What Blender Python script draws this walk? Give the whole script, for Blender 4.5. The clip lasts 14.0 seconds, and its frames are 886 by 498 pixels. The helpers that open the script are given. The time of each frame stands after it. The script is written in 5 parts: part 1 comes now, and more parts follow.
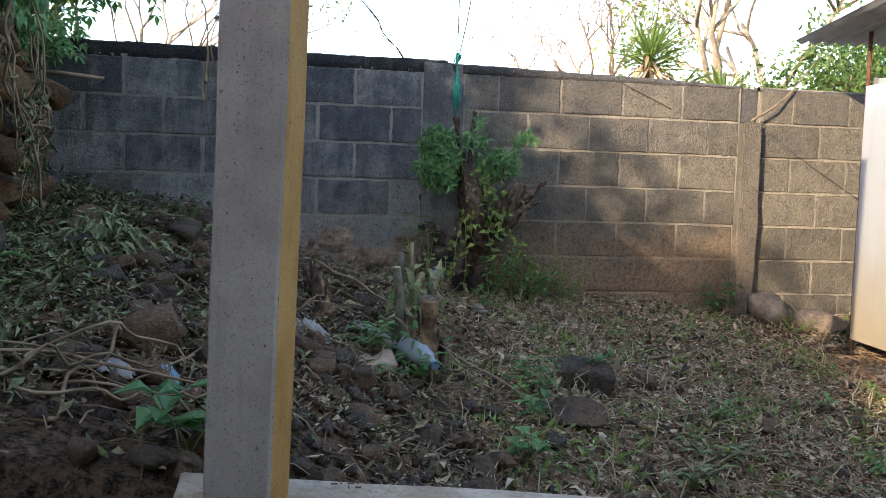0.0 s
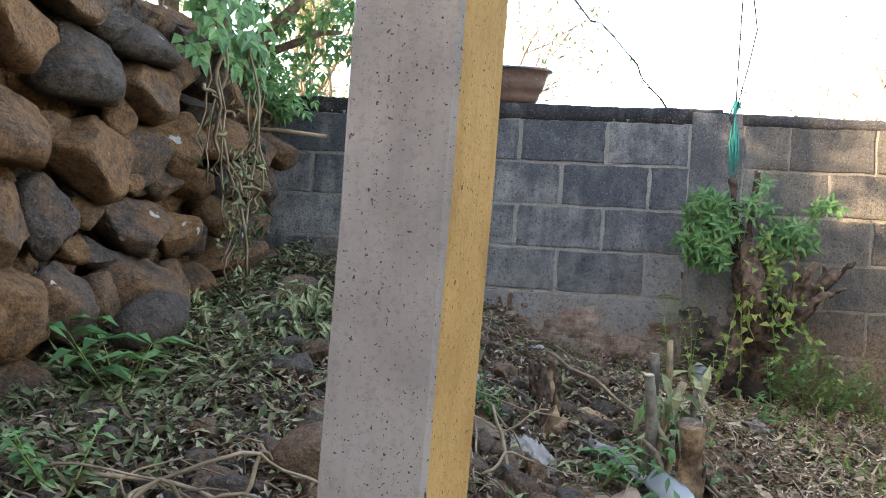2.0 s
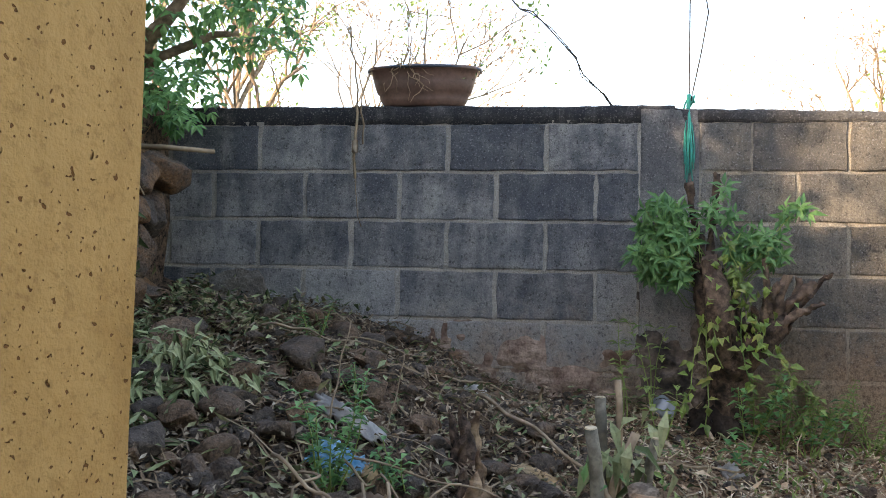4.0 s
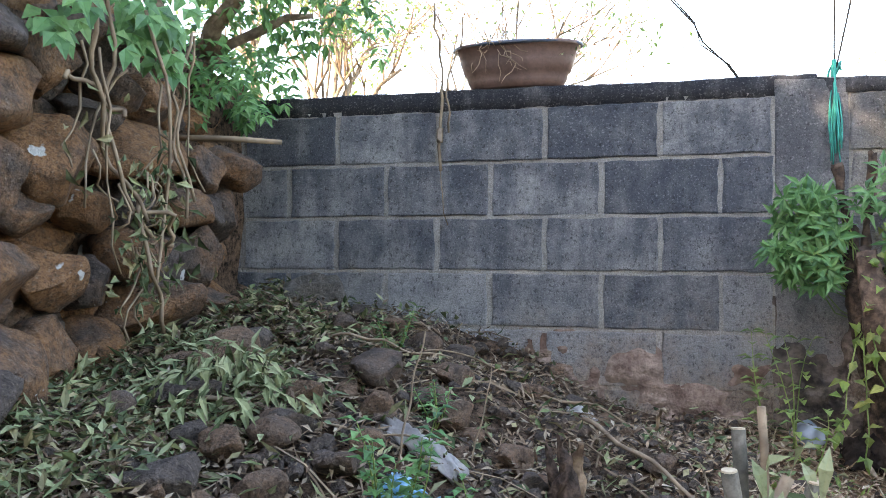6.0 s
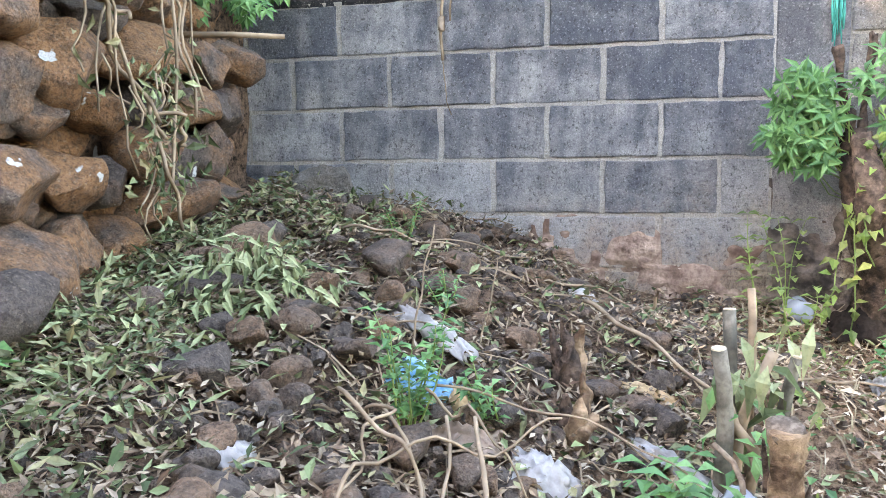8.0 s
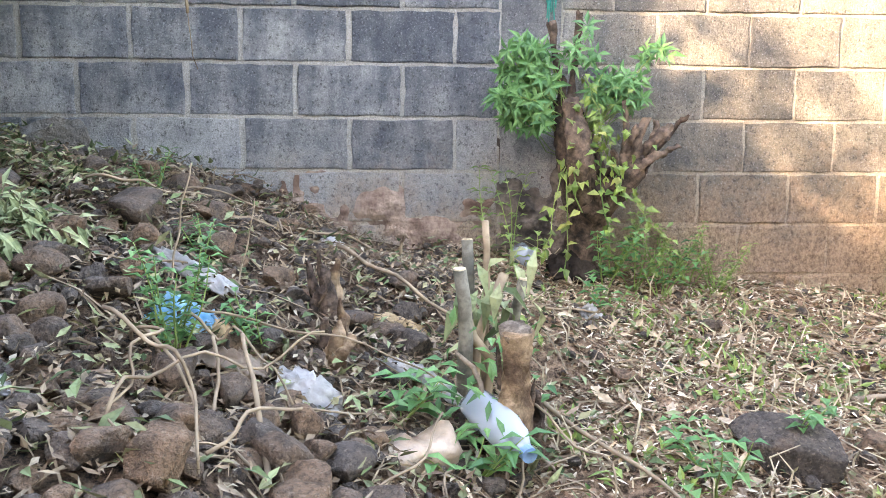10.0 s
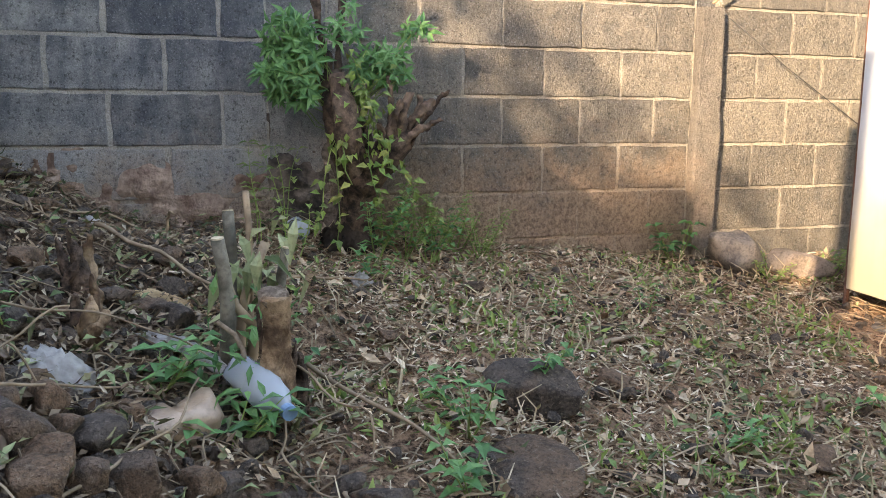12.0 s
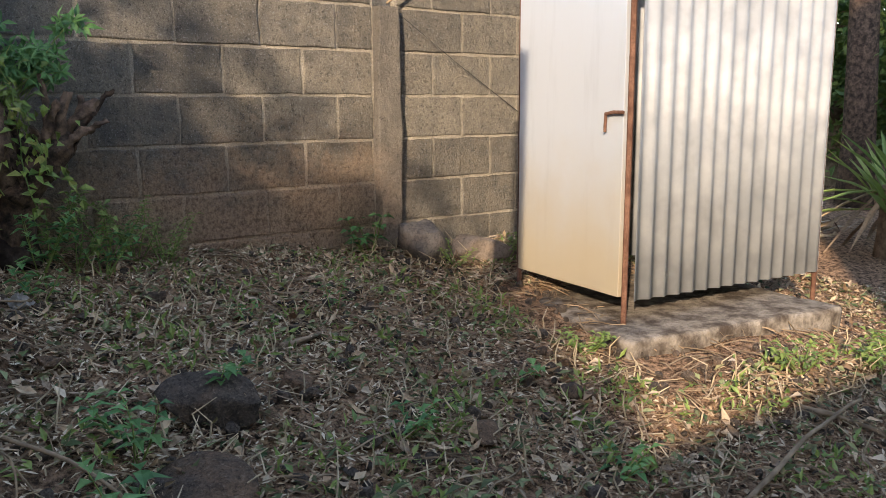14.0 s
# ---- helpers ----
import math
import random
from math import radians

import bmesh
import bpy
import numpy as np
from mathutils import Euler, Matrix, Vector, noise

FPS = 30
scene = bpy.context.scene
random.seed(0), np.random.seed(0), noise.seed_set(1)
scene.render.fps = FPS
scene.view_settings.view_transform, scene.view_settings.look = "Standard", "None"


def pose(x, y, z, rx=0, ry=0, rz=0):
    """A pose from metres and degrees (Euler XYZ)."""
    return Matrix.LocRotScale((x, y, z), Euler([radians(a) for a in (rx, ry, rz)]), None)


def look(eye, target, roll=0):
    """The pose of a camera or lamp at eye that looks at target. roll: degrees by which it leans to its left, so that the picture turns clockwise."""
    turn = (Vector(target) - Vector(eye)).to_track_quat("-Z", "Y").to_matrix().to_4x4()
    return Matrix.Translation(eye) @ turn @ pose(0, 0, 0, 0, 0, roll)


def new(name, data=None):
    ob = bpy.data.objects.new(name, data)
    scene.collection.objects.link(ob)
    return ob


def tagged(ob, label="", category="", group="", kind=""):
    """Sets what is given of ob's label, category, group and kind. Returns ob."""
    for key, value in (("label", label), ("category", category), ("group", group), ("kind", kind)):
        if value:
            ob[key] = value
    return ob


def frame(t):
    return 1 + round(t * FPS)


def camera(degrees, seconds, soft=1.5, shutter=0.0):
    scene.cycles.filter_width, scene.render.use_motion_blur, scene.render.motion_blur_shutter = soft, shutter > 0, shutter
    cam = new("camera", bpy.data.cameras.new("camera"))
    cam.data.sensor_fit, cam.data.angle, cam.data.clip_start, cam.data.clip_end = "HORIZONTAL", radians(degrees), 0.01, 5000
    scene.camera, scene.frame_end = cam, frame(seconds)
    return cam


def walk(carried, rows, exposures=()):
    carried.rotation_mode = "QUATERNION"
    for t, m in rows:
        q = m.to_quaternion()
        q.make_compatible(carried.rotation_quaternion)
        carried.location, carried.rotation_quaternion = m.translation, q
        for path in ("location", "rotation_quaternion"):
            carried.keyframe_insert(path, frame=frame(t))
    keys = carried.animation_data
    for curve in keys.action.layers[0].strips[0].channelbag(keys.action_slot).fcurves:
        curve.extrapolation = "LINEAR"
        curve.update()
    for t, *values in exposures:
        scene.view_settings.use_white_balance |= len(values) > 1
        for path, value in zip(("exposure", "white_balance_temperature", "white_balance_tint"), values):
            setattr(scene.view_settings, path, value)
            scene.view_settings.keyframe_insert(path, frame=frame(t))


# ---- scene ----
cam = camera(57.3, 14.0, 0.9)
PATH = [
    (0, (-0.156, -4.472, 0.691), (0.136, -2.498, 0.552), 1.8),
    (0.5, (-0.02, -4.256, 0.7), (-0.01, -2.258, 0.622), 2.9),
    (1, (-0.014, -4.078, 0.702), (-0.154, -2.085, 0.606), 3.7),
    (1.5, (-0.088, -3.9, 0.729), (-0.26, -1.91, 0.646), 4.0),
    (2, (-0.092, -3.791, 0.752), (-0.426, -1.819, 0.734), 3.4),
    (2.5, (0.013, -3.627, 0.76), (-0.34, -1.659, 0.809), 2.4),
    (2.6, (0.042, -3.591, 0.76), (-0.319, -1.625, 0.815), 2.1),
    (3, (0.084, -3.506, 0.768), (-0.264, -1.538, 0.828), 1.8),
    (3.5, (0.068, -3.396, 0.765), (-0.247, -1.422, 0.812), 1.3),
    (3.7, (0.043, -3.351, 0.772), (-0.232, -1.37, 0.811), 1.0),
    (5.8, (0.041, -2.911, 0.811), (-0.404, -0.961, 0.813), 0.4),
    (6, (0.019, -2.895, 0.762), (-0.511, -0.967, 0.81), 0.4),
    (6.5, (-0.005, -2.882, 0.785), (-0.62, -0.979, 0.796), -0.1),
    (7, (0.021, -2.888, 0.83), (-0.617, -0.998, 0.686), -1.0),
    (7.2, (0.047, -2.899, 0.836), (-0.612, -1.022, 0.629), -1.1),
    (9.3, (-0.013, -3.089, 0.701), (-0.129, -1.11, 0.433), 0.1),
    (9.5, (-0.011, -3.094, 0.696), (-0.076, -1.114, 0.424), 0.2),
    (10, (0.004, -3.113, 0.699), (0.102, -1.136, 0.414), 0.5),
    (10.5, (0.018, -3.127, 0.705), (0.337, -1.171, 0.437), 1.1),
    (11, (0.044, -3.146, 0.716), (0.466, -1.208, 0.457), 1.1),
    (11.5, (0.085, -3.168, 0.696), (0.639, -1.264, 0.441), 1.0),
    (12, (0.089, -3.203, 0.67), (0.667, -1.316, 0.347), 0.3),
    (12.5, (0.117, -3.218, 0.678), (0.916, -1.425, 0.298), 0.0),
    (13, (0.138, -3.226, 0.685), (1.037, -1.479, 0.313), -0.5),
    (13.5, (0.188, -3.245, 0.697), (1.252, -1.588, 0.348), -0.4),
    (14, (0.233, -3.258, 0.707), (1.397, -1.67, 0.357), -0.3),
]
EXPOSURES = [(0, 2.6, 7700, 16), (0.6, 3.25, 8500, 18), (1.5, 3.65, 8800, 20), (2.5, 3.63, 8800, 20), (3.0, 3.59, 8750, 20), (3.7, 3.2, 8700, 20), (5.8, 3.86, 8150, 22), (6.5, 4.16, 8450, 23), (7.0, 4.61, 8550, 24), (9.3, 5.06, 9150, 23), (10.5, 4.44, 8850, 22), (11.5, 3.7, 8850, 20), (12.5, 3.38, 8250, 18), (14, 2.38, 7750, 17)]
walk(cam, [(t, look(eye, target, roll)) for t, eye, target, roll in PATH], EXPOSURES)

# ---- light ----
SUN_WAY = Vector((1.0, 0.83, -0.485)).normalized()
world = bpy.data.worlds.new("sky")
scene.world = world
world.use_nodes = True
sky = world.node_tree.nodes.new("ShaderNodeTexSky")
sky.sky_type, sky.sun_disc = "NISHITA", False
sky.sun_elevation, sky.sun_rotation = radians(20.5), radians(230)
sky.dust_density, sky.air_density, sky.ozone_density = 0.5, 1.0, 2.0
world.node_tree.nodes["Background"].inputs[1].default_value = 0.15
world.node_tree.links.new(sky.outputs[0], world.node_tree.nodes["Background"].inputs[0])
sun = new("sun", bpy.data.lights.new("sun", "SUN"))
sun.data.energy, sun.data.angle, sun.data.color = 1.72, radians(0.6), (1.0, 0.9, 0.74)
sun.matrix_world = look(-SUN_WAY * 30, (0, 0, 0))

# ---- materials ----


class Nodes:
    """A small writer of node trees."""

    def __init__(self, name, rough=0.85, metal=0.0):
        self.m = bpy.data.materials.new(name)
        self.m.use_nodes = True
        self.t = self.m.node_tree
        self.b = self.t.nodes["Principled BSDF"]
        self.b.inputs["Roughness"].default_value = rough
        self.b.inputs["Metallic"].default_value = metal
        self.b.inputs["Specular IOR Level"].default_value = 0.5 if rough < 0.6 else 0.12
        self.pos = self.t.nodes.new("ShaderNodeNewGeometry")
        self.info = self.t.nodes.new("ShaderNodeObjectInfo")

    def put(self, socket, value):
        if isinstance(value, bpy.types.NodeSocket):
            self.t.links.new(value, socket)
        else:
            socket.default_value = value

    def noise(self, scale, detail=4.0, rough=0.55, stretch=(1, 1, 1), vec=None):
        mp = self.t.nodes.new("ShaderNodeMapping")
        mp.inputs["Scale"].default_value = stretch
        self.t.links.new(vec or self.pos.outputs["Position"], mp.inputs["Vector"])
        n = self.t.nodes.new("ShaderNodeTexNoise")
        n.inputs["Scale"].default_value, n.inputs["Detail"].default_value, n.inputs["Roughness"].default_value = scale, detail, rough
        self.t.links.new(mp.outputs[0], n.inputs["Vector"])
        return n.outputs["Fac"]

    def voronoi(self, scale):
        n = self.t.nodes.new("ShaderNodeTexVoronoi")
        n.inputs["Scale"].default_value = scale
        self.t.links.new(self.pos.outputs["Position"], n.inputs["Vector"])
        return n.outputs["Distance"]

    def axis(self, which):
        s = self.t.nodes.new("ShaderNodeSeparateXYZ")
        self.t.links.new(self.pos.outputs["Position"], s.inputs[0])
        return s.outputs[which]

    def span(self, value, a, b, lo=0.0, hi=1.0):
        n = self.t.nodes.new("ShaderNodeMapRange")
        n.interpolation_type = "SMOOTHSTEP"
        for i, v in enumerate((value, a, b, lo, hi)):
            self.put(n.inputs[i], v)
        return n.outputs[0]

    def calc(self, op, a, b=0.0):
        n = self.t.nodes.new("ShaderNodeMath")
        n.operation = op
        self.put(n.inputs[0], a)
        self.put(n.inputs[1], b)
        return n.outputs[0]

    def mix(self, fac, a, b, blend="MIX"):
        n = self.t.nodes.new("ShaderNodeMix")
        n.data_type, n.blend_type = "RGBA", blend
        self.put(n.inputs[0], fac)
        for i, c in ((6, a), (7, b)):
            self.put(n.inputs[i], c if isinstance(c, bpy.types.NodeSocket) else (*c, 1))
        return n.outputs[2]

    def ramp(self, fac, *stops):
        n = self.t.nodes.new("ShaderNodeValToRGB")
        e = n.color_ramp.elements
        while len(e) < len(stops):
            e.new(0.5)
        for el, (p, c) in zip(e, stops):
            el.position, el.color = p, (*c, 1)
        self.put(n.inputs[0], fac)
        return n.outputs[0]

    def bump(self, height, dist=0.01, strength=1.0):
        n = self.t.nodes.new("ShaderNodeBump")
        n.inputs["Distance"].default_value, n.inputs["Strength"].default_value = dist, strength
        self.t.links.new(height, n.inputs["Height"])
        old = self.b.inputs["Normal"].links
        if old:
            self.t.links.new(old[0].from_socket, n.inputs["Normal"])
        self.t.links.new(n.outputs[0], self.b.inputs["Normal"])

    def done(self, colour):
        self.put(self.b.inputs["Base Color"], colour if isinstance(colour, bpy.types.NodeSocket) else (*colour, 1))
        return self.m


def wall_material(name, light, dark, mould_amount=1.0, pore=1.0, other=None):
    """Weathered concrete: grey with open pores, black mould on the damp end, earth splashed on the foot."""
    n = Nodes(name, 0.93)
    grain = n.noise(76, 5, 0.8, (1, 1, 0.85))
    fine = n.noise(210, 2, 0.7)
    blotch = n.noise(5.5, 6, 0.7)
    streak = n.noise(10, 5, 0.65, (1, 1, 0.22))
    tone = n.mix(n.span(n.axis(0), 0.5, 0.7), light, other or light)
    tone = n.mix(n.calc("MULTIPLY", n.span(n.noise(9, 5, 0.7), 0.4, 0.65), 0.55), tone, n.mix(0.5, tone, dark))
    each = n.mix(n.calc("MULTIPLY", n.info.outputs["Random"], 0.3), tone, (0, 0, 0))
    c = n.mix(n.span(fine, 0.35, 0.7), n.mix(0.36, each, (0, 0, 0)), each)
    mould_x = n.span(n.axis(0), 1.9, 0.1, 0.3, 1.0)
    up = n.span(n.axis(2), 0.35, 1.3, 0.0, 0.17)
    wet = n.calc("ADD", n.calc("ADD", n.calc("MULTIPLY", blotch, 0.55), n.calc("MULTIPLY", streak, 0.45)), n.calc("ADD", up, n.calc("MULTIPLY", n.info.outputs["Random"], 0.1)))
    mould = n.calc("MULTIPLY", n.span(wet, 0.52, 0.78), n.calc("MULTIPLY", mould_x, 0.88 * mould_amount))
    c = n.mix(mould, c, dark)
    pores = n.calc("MULTIPLY", n.span(grain, 0.46, 0.37), 0.7 * pore)
    c = n.mix(pores, c, tuple(0.09 * v for v in light))
    flecks = n.calc("MULTIPLY", n.span(n.noise(130, 3, 0.6), 0.56, 0.7), 0.3)
    c = n.mix(flecks, c, tuple(min(0.7, 1.35 * v) for v in light))
    high = n.span(n.calc("ADD", n.axis(2), n.calc("MULTIPLY", n.calc("SUBTRACT", blotch, 0.5), 0.9)), 0.66, 0.26)
    near = n.span(n.axis(0), -0.75, -0.2)
    far = n.span(n.axis(0), 2.5, 2.0)
    earth = n.calc("MULTIPLY", n.calc("MULTIPLY", high, near), far)
    c = n.mix(n.calc("MULTIPLY", earth, 0.5 + 0.15 * pore), c, n.mix(n.span(grain, 0.35, 0.65), (0.2, 0.12, 0.075), (0.52, 0.345, 0.22)))
    n.bump(grain, 0.042 * pore, 1.0)
    n.bump(n.noise(22, 3, 0.6), 0.008, 0.5)
    return n.done(c)


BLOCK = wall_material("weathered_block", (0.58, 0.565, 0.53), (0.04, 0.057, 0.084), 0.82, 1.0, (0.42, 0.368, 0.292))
MORTAR = wall_material("old_mortar", (0.73, 0.675, 0.575), (0.2, 0.19, 0.18), 0.36, 0.55, (0.64, 0.56, 0.44))
BEAM = wall_material("cap_concrete", (0.36, 0.345, 0.325), (0.024, 0.027, 0.035), 1.0, 0.7)
TIE = wall_material("tie_column_concrete", (0.5, 0.48, 0.445), (0.05, 0.058, 0.075), 0.8, 0.8)
PILASTER = wall_material("pilaster_concrete", (0.4, 0.35, 0.29), (0.1, 0.1, 0.1), 0.5, 0.8)


def plain_material(name, a, b, scale=8, fine=90, bump=0.003, rough=0.8, metal=0.0, each=0.0):
    n = Nodes(name, rough, metal)
    c = n.mix(n.span(n.noise(scale, 5, 0.6), 0.32, 0.68), a, b)
    c = n.mix(n.calc("MULTIPLY", n.span(n.noise(fine, 3, 0.6), 0.4, 0.75), 0.45), c, tuple(0.5 * v for v in a))
    if each:
        c = n.mix(n.calc("MULTIPLY", n.info.outputs["Random"], each), c, tuple(0.35 * v for v in b))
    if bump:
        n.bump(n.noise(fine, 4, 0.65), bump, 0.9)
    return n.done(c)


def stone_material(name, grey, rust, lichen=True, share=0.5, relief=0.03):
    """Volcanic field stone: dark grey with rust-red faces and pale lichen spots."""
    n = Nodes(name, 0.9)
    big = n.noise(6.5, 6, 0.65)
    mask = n.span(n.calc("ADD", big, n.calc("MULTIPLY", n.info.outputs["Random"], 0.42)), 0.84 - share * 0.5, 1.16 - share * 0.5)
    c = n.mix(mask, grey, rust)
    c = n.mix(n.calc("MULTIPLY", n.span(n.noise(28, 6, 0.75), 0.43, 0.66), 0.6), c, tuple(0.28 * v for v in grey))
    c = n.mix(n.calc("MULTIPLY", n.span(n.noise(90, 4, 0.7), 0.54, 0.68), 0.3), c, (0.34, 0.27, 0.2))
    c = n.mix(n.calc("MULTIPLY", n.span(n.noise(120, 3, 0.7), 0.5, 0.38), 0.4), c, tuple(0.2 * v for v in grey))
    if lichen:
        c = n.mix(n.span(n.noise(13, 3, 0.5), 0.7, 0.73), c, (0.5, 0.5, 0.47))
    n.bump(n.noise(16, 6, 0.75), relief, 1.0)
    n.bump(n.noise(90, 4, 0.75), 0.008, 0.9)
    return n.done(c)


STONE = stone_material("volcanic_stone", (0.105, 0.085, 0.072), (0.26, 0.135, 0.066), True, 0.56, 0.035)
RUBBLE = stone_material("rubble_stone", (0.1, 0.08, 0.066), (0.185, 0.115, 0.073), False, 0.62, 0.032)
GREYSTONE = stone_material("grey_field_stone", (0.2, 0.17, 0.145), (0.27, 0.21, 0.165), False, 0.3, 0.015)


def soil_material():
    n = Nodes("dark_soil", 0.97)
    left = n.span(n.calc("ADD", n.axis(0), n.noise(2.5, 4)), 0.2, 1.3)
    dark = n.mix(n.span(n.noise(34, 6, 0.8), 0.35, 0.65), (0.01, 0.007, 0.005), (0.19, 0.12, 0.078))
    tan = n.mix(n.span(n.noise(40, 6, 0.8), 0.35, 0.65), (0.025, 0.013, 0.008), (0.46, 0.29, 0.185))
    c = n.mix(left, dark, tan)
    n.bump(n.noise(45, 6, 0.75), 0.03, 1.0)
    return n.done(c)


SOIL = soil_material()


def leaf_material(name, *colours, trans=0.25, rough=0.55, each_object=False):
    """Leaves, every island in its own tone."""
    n = Nodes(name, rough)
    pick = n.info.outputs["Random"] if each_object else n.pos.outputs["Random Per Island"]
    k = len(colours) - 1
    c = n.ramp(pick, *[(i / k, col) for i, col in enumerate(colours)])
    c = n.mix(n.calc("MULTIPLY", n.span(n.noise(60, 3), 0.45, 0.7), 0.35), c, tuple(0.4 * v for v in colours[0]))
    n.done(c)
    if trans:
        t = n.t.nodes.new("ShaderNodeBsdfTranslucent")
        n.t.links.new(c, t.inputs[0])
        mx = n.t.nodes.new("ShaderNodeMixShader")
        mx.inputs[0].default_value = trans
        n.t.links.new(n.b.outputs[0], mx.inputs[1])
        n.t.links.new(t.outputs[0], mx.inputs[2])
        n.t.links.new(mx.outputs[0], n.t.nodes["Material Output"].inputs[0])
    return n.m


DRY_LEAF = leaf_material("dry_leaf", (0.08, 0.042, 0.024), (0.42, 0.29, 0.18), (0.55, 0.42, 0.28), (0.15, 0.085, 0.05), (0.58, 0.47, 0.34), (0.24, 0.155, 0.1), trans=0.1, rough=0.8)
WILTED = leaf_material("wilted_leaf", (0.03, 0.05, 0.02), (0.14, 0.18, 0.08), (0.27, 0.29, 0.15), (0.05, 0.075, 0.035), (0.27, 0.23, 0.12), (0.1, 0.14, 0.075), trans=0.1, rough=0.7)
GREEN = leaf_material("green_leaf", (0.045, 0.14, 0.045), (0.085, 0.23, 0.065), (0.15, 0.3, 0.1), trans=0.35)
LIME = leaf_material("yellow_green_leaf", (0.15, 0.24, 0.06), (0.26, 0.34, 0.09), (0.11, 0.2, 0.055), trans=0.35)
# Dry leaf colours at about half strength, the bank's shade put into them.
SHADED_LEAF = leaf_material("shaded_dead_leaf", (0.04, 0.022, 0.014), (0.24, 0.165, 0.105), (0.3, 0.235, 0.16), (0.09, 0.052, 0.032), (0.34, 0.28, 0.2), (0.14, 0.09, 0.06), trans=0.08, rough=0.8)
PALE_WILTED = leaf_material("pale_wilted_leaf", (0.06, 0.085, 0.035), (0.22, 0.25, 0.12), (0.3, 0.31, 0.17), (0.12, 0.16, 0.07), trans=0.1, rough=0.7)
YELLOWING = leaf_material("yellowing_leaf", (0.08, 0.17, 0.03), (0.2, 0.28, 0.05), (0.1, 0.16, 0.04), (0.3, 0.3, 0.07), trans=0.3)
DEEP = leaf_material("tree_leaf", (0.035, 0.085, 0.02), (0.07, 0.14, 0.03), (0.14, 0.2, 0.05), trans=0.3)


def cast_material(name, a, b, pit):
    """Board-cast concrete with small air holes and faint upright streaks."""
    n = Nodes(name, 0.88)
    c = n.mix(n.span(n.noise(6, 5, 0.6), 0.32, 0.68), a, b)
    c = n.mix(n.calc("MULTIPLY", n.span(n.noise(30, 4, 0.6, (1, 1, 0.12)), 0.45, 0.7), 0.3), c, tuple(0.7 * v for v in a))
    c = n.mix(n.calc("MULTIPLY", n.span(n.noise(130, 3, 0.7), 0.5, 0.7), 0.4), c, tuple(0.6 * v for v in a))
    hole = n.span(n.noise(260, 1, 0.4), 0.31, 0.27)
    big = n.span(n.noise(120, 1, 0.4, (1, 1, 0.6)), 0.235, 0.2)
    c = n.mix(n.calc("MAXIMUM", hole, big), c, pit)
    n.bump(n.calc("MAXIMUM", hole, big), -0.004, 1.0)
    n.bump(n.noise(150, 3, 0.7), 0.002, 0.8)
    return n.done(c)


POST = cast_material("cast_concrete", (0.24, 0.21, 0.185), (0.31, 0.275, 0.245), (0.08, 0.065, 0.05))
# Yellow tone puts warm light bounced onto the post's right side into colour.
BOUNCE_SIDE = cast_material("bounce_tinted_concrete", (0.26, 0.137, 0.044), (0.36, 0.207, 0.076), (0.12, 0.05, 0.015))
CURB = plain_material("dusty_concrete", (0.34, 0.26, 0.19), (0.46, 0.38, 0.3), 9, 60, 0.006, 0.92)
# Kept dark so that the added house reflects little light into the yard.
PLASTER = plain_material("house_plaster", (0.2, 0.18, 0.16), (0.26, 0.24, 0.21), 2, 40, 0.002, 0.9)
ZINC = plain_material("galvanised_sheet", (0.25, 0.265, 0.28), (0.33, 0.342, 0.355), 5, 6, 0, 0.55, 0.1)


def tin_material():
    """White tin with faint runs and a film of mud towards the foot."""
    n = Nodes("flat_tin", 0.36, 0.5)
    c = n.mix(n.calc("MULTIPLY", n.span(n.noise(14, 4, 0.6, (1, 1, 0.12)), 0.5, 0.75), 0.35), (0.6, 0.64, 0.68), (0.44, 0.47, 0.5))
    mud = n.span(n.calc("ADD", n.axis(2), n.calc("MULTIPLY", n.noise(5, 4), 0.3)), 0.8, 0.15)
    c = n.mix(n.calc("MULTIPLY", mud, 0.75), c, (0.55, 0.43, 0.24))
    n.bump(n.noise(6, 3, 0.5), 0.004, 0.3)
    return n.done(c)


DOORTIN = tin_material()
RUST = plain_material("rusty_iron", (0.1, 0.048, 0.032), (0.2, 0.105, 0.072), 20, 120, 0.001, 0.8, 0.2)
BARK = plain_material("bark", (0.13, 0.095, 0.065), (0.27, 0.2, 0.14), 18, 70, 0.006, 0.9)
DARKBARK = plain_material("dark_bark", (0.025, 0.018, 0.014), (0.13, 0.085, 0.06), 30, 90, 0.012, 0.9)
CUTWOOD = plain_material("cut_wood", (0.36, 0.28, 0.18), (0.5, 0.41, 0.28), 20, 90, 0.001, 0.8)
TWIG = plain_material("dry_twig", (0.14, 0.1, 0.066), (0.3, 0.22, 0.145), 15, 60, 0.002, 0.9)
CLAY = plain_material("brown_plastic_pot", (0.075, 0.038, 0.028), (0.15, 0.085, 0.062), 6, 50, 0.0008, 0.55)
WIRE = plain_material("black_wire", (0.03, 0.03, 0.03), (0.06, 0.055, 0.05), 30, 90, 0, 0.6)
ROPE = plain_material("green_rope", (0.01, 0.2, 0.16), (0.03, 0.33, 0.26), 30, 120, 0.001, 0.7)

# ---- building helpers ----


def mesh_of(bm, name, material, smooth=False):
    me = bpy.data.meshes.new(name)
    bm.to_mesh(me)
    bm.free()
    for m in material if isinstance(material, (list, tuple)) else [material]:
        me.materials.append(m)
    if smooth:
        me.shade_smooth()
    return me


def part(name, bm, material, parent=None, label="", smooth=False):
    ob = new(name, mesh_of(bm, name, material, smooth))
    ob.parent = parent
    return tagged(ob, label)


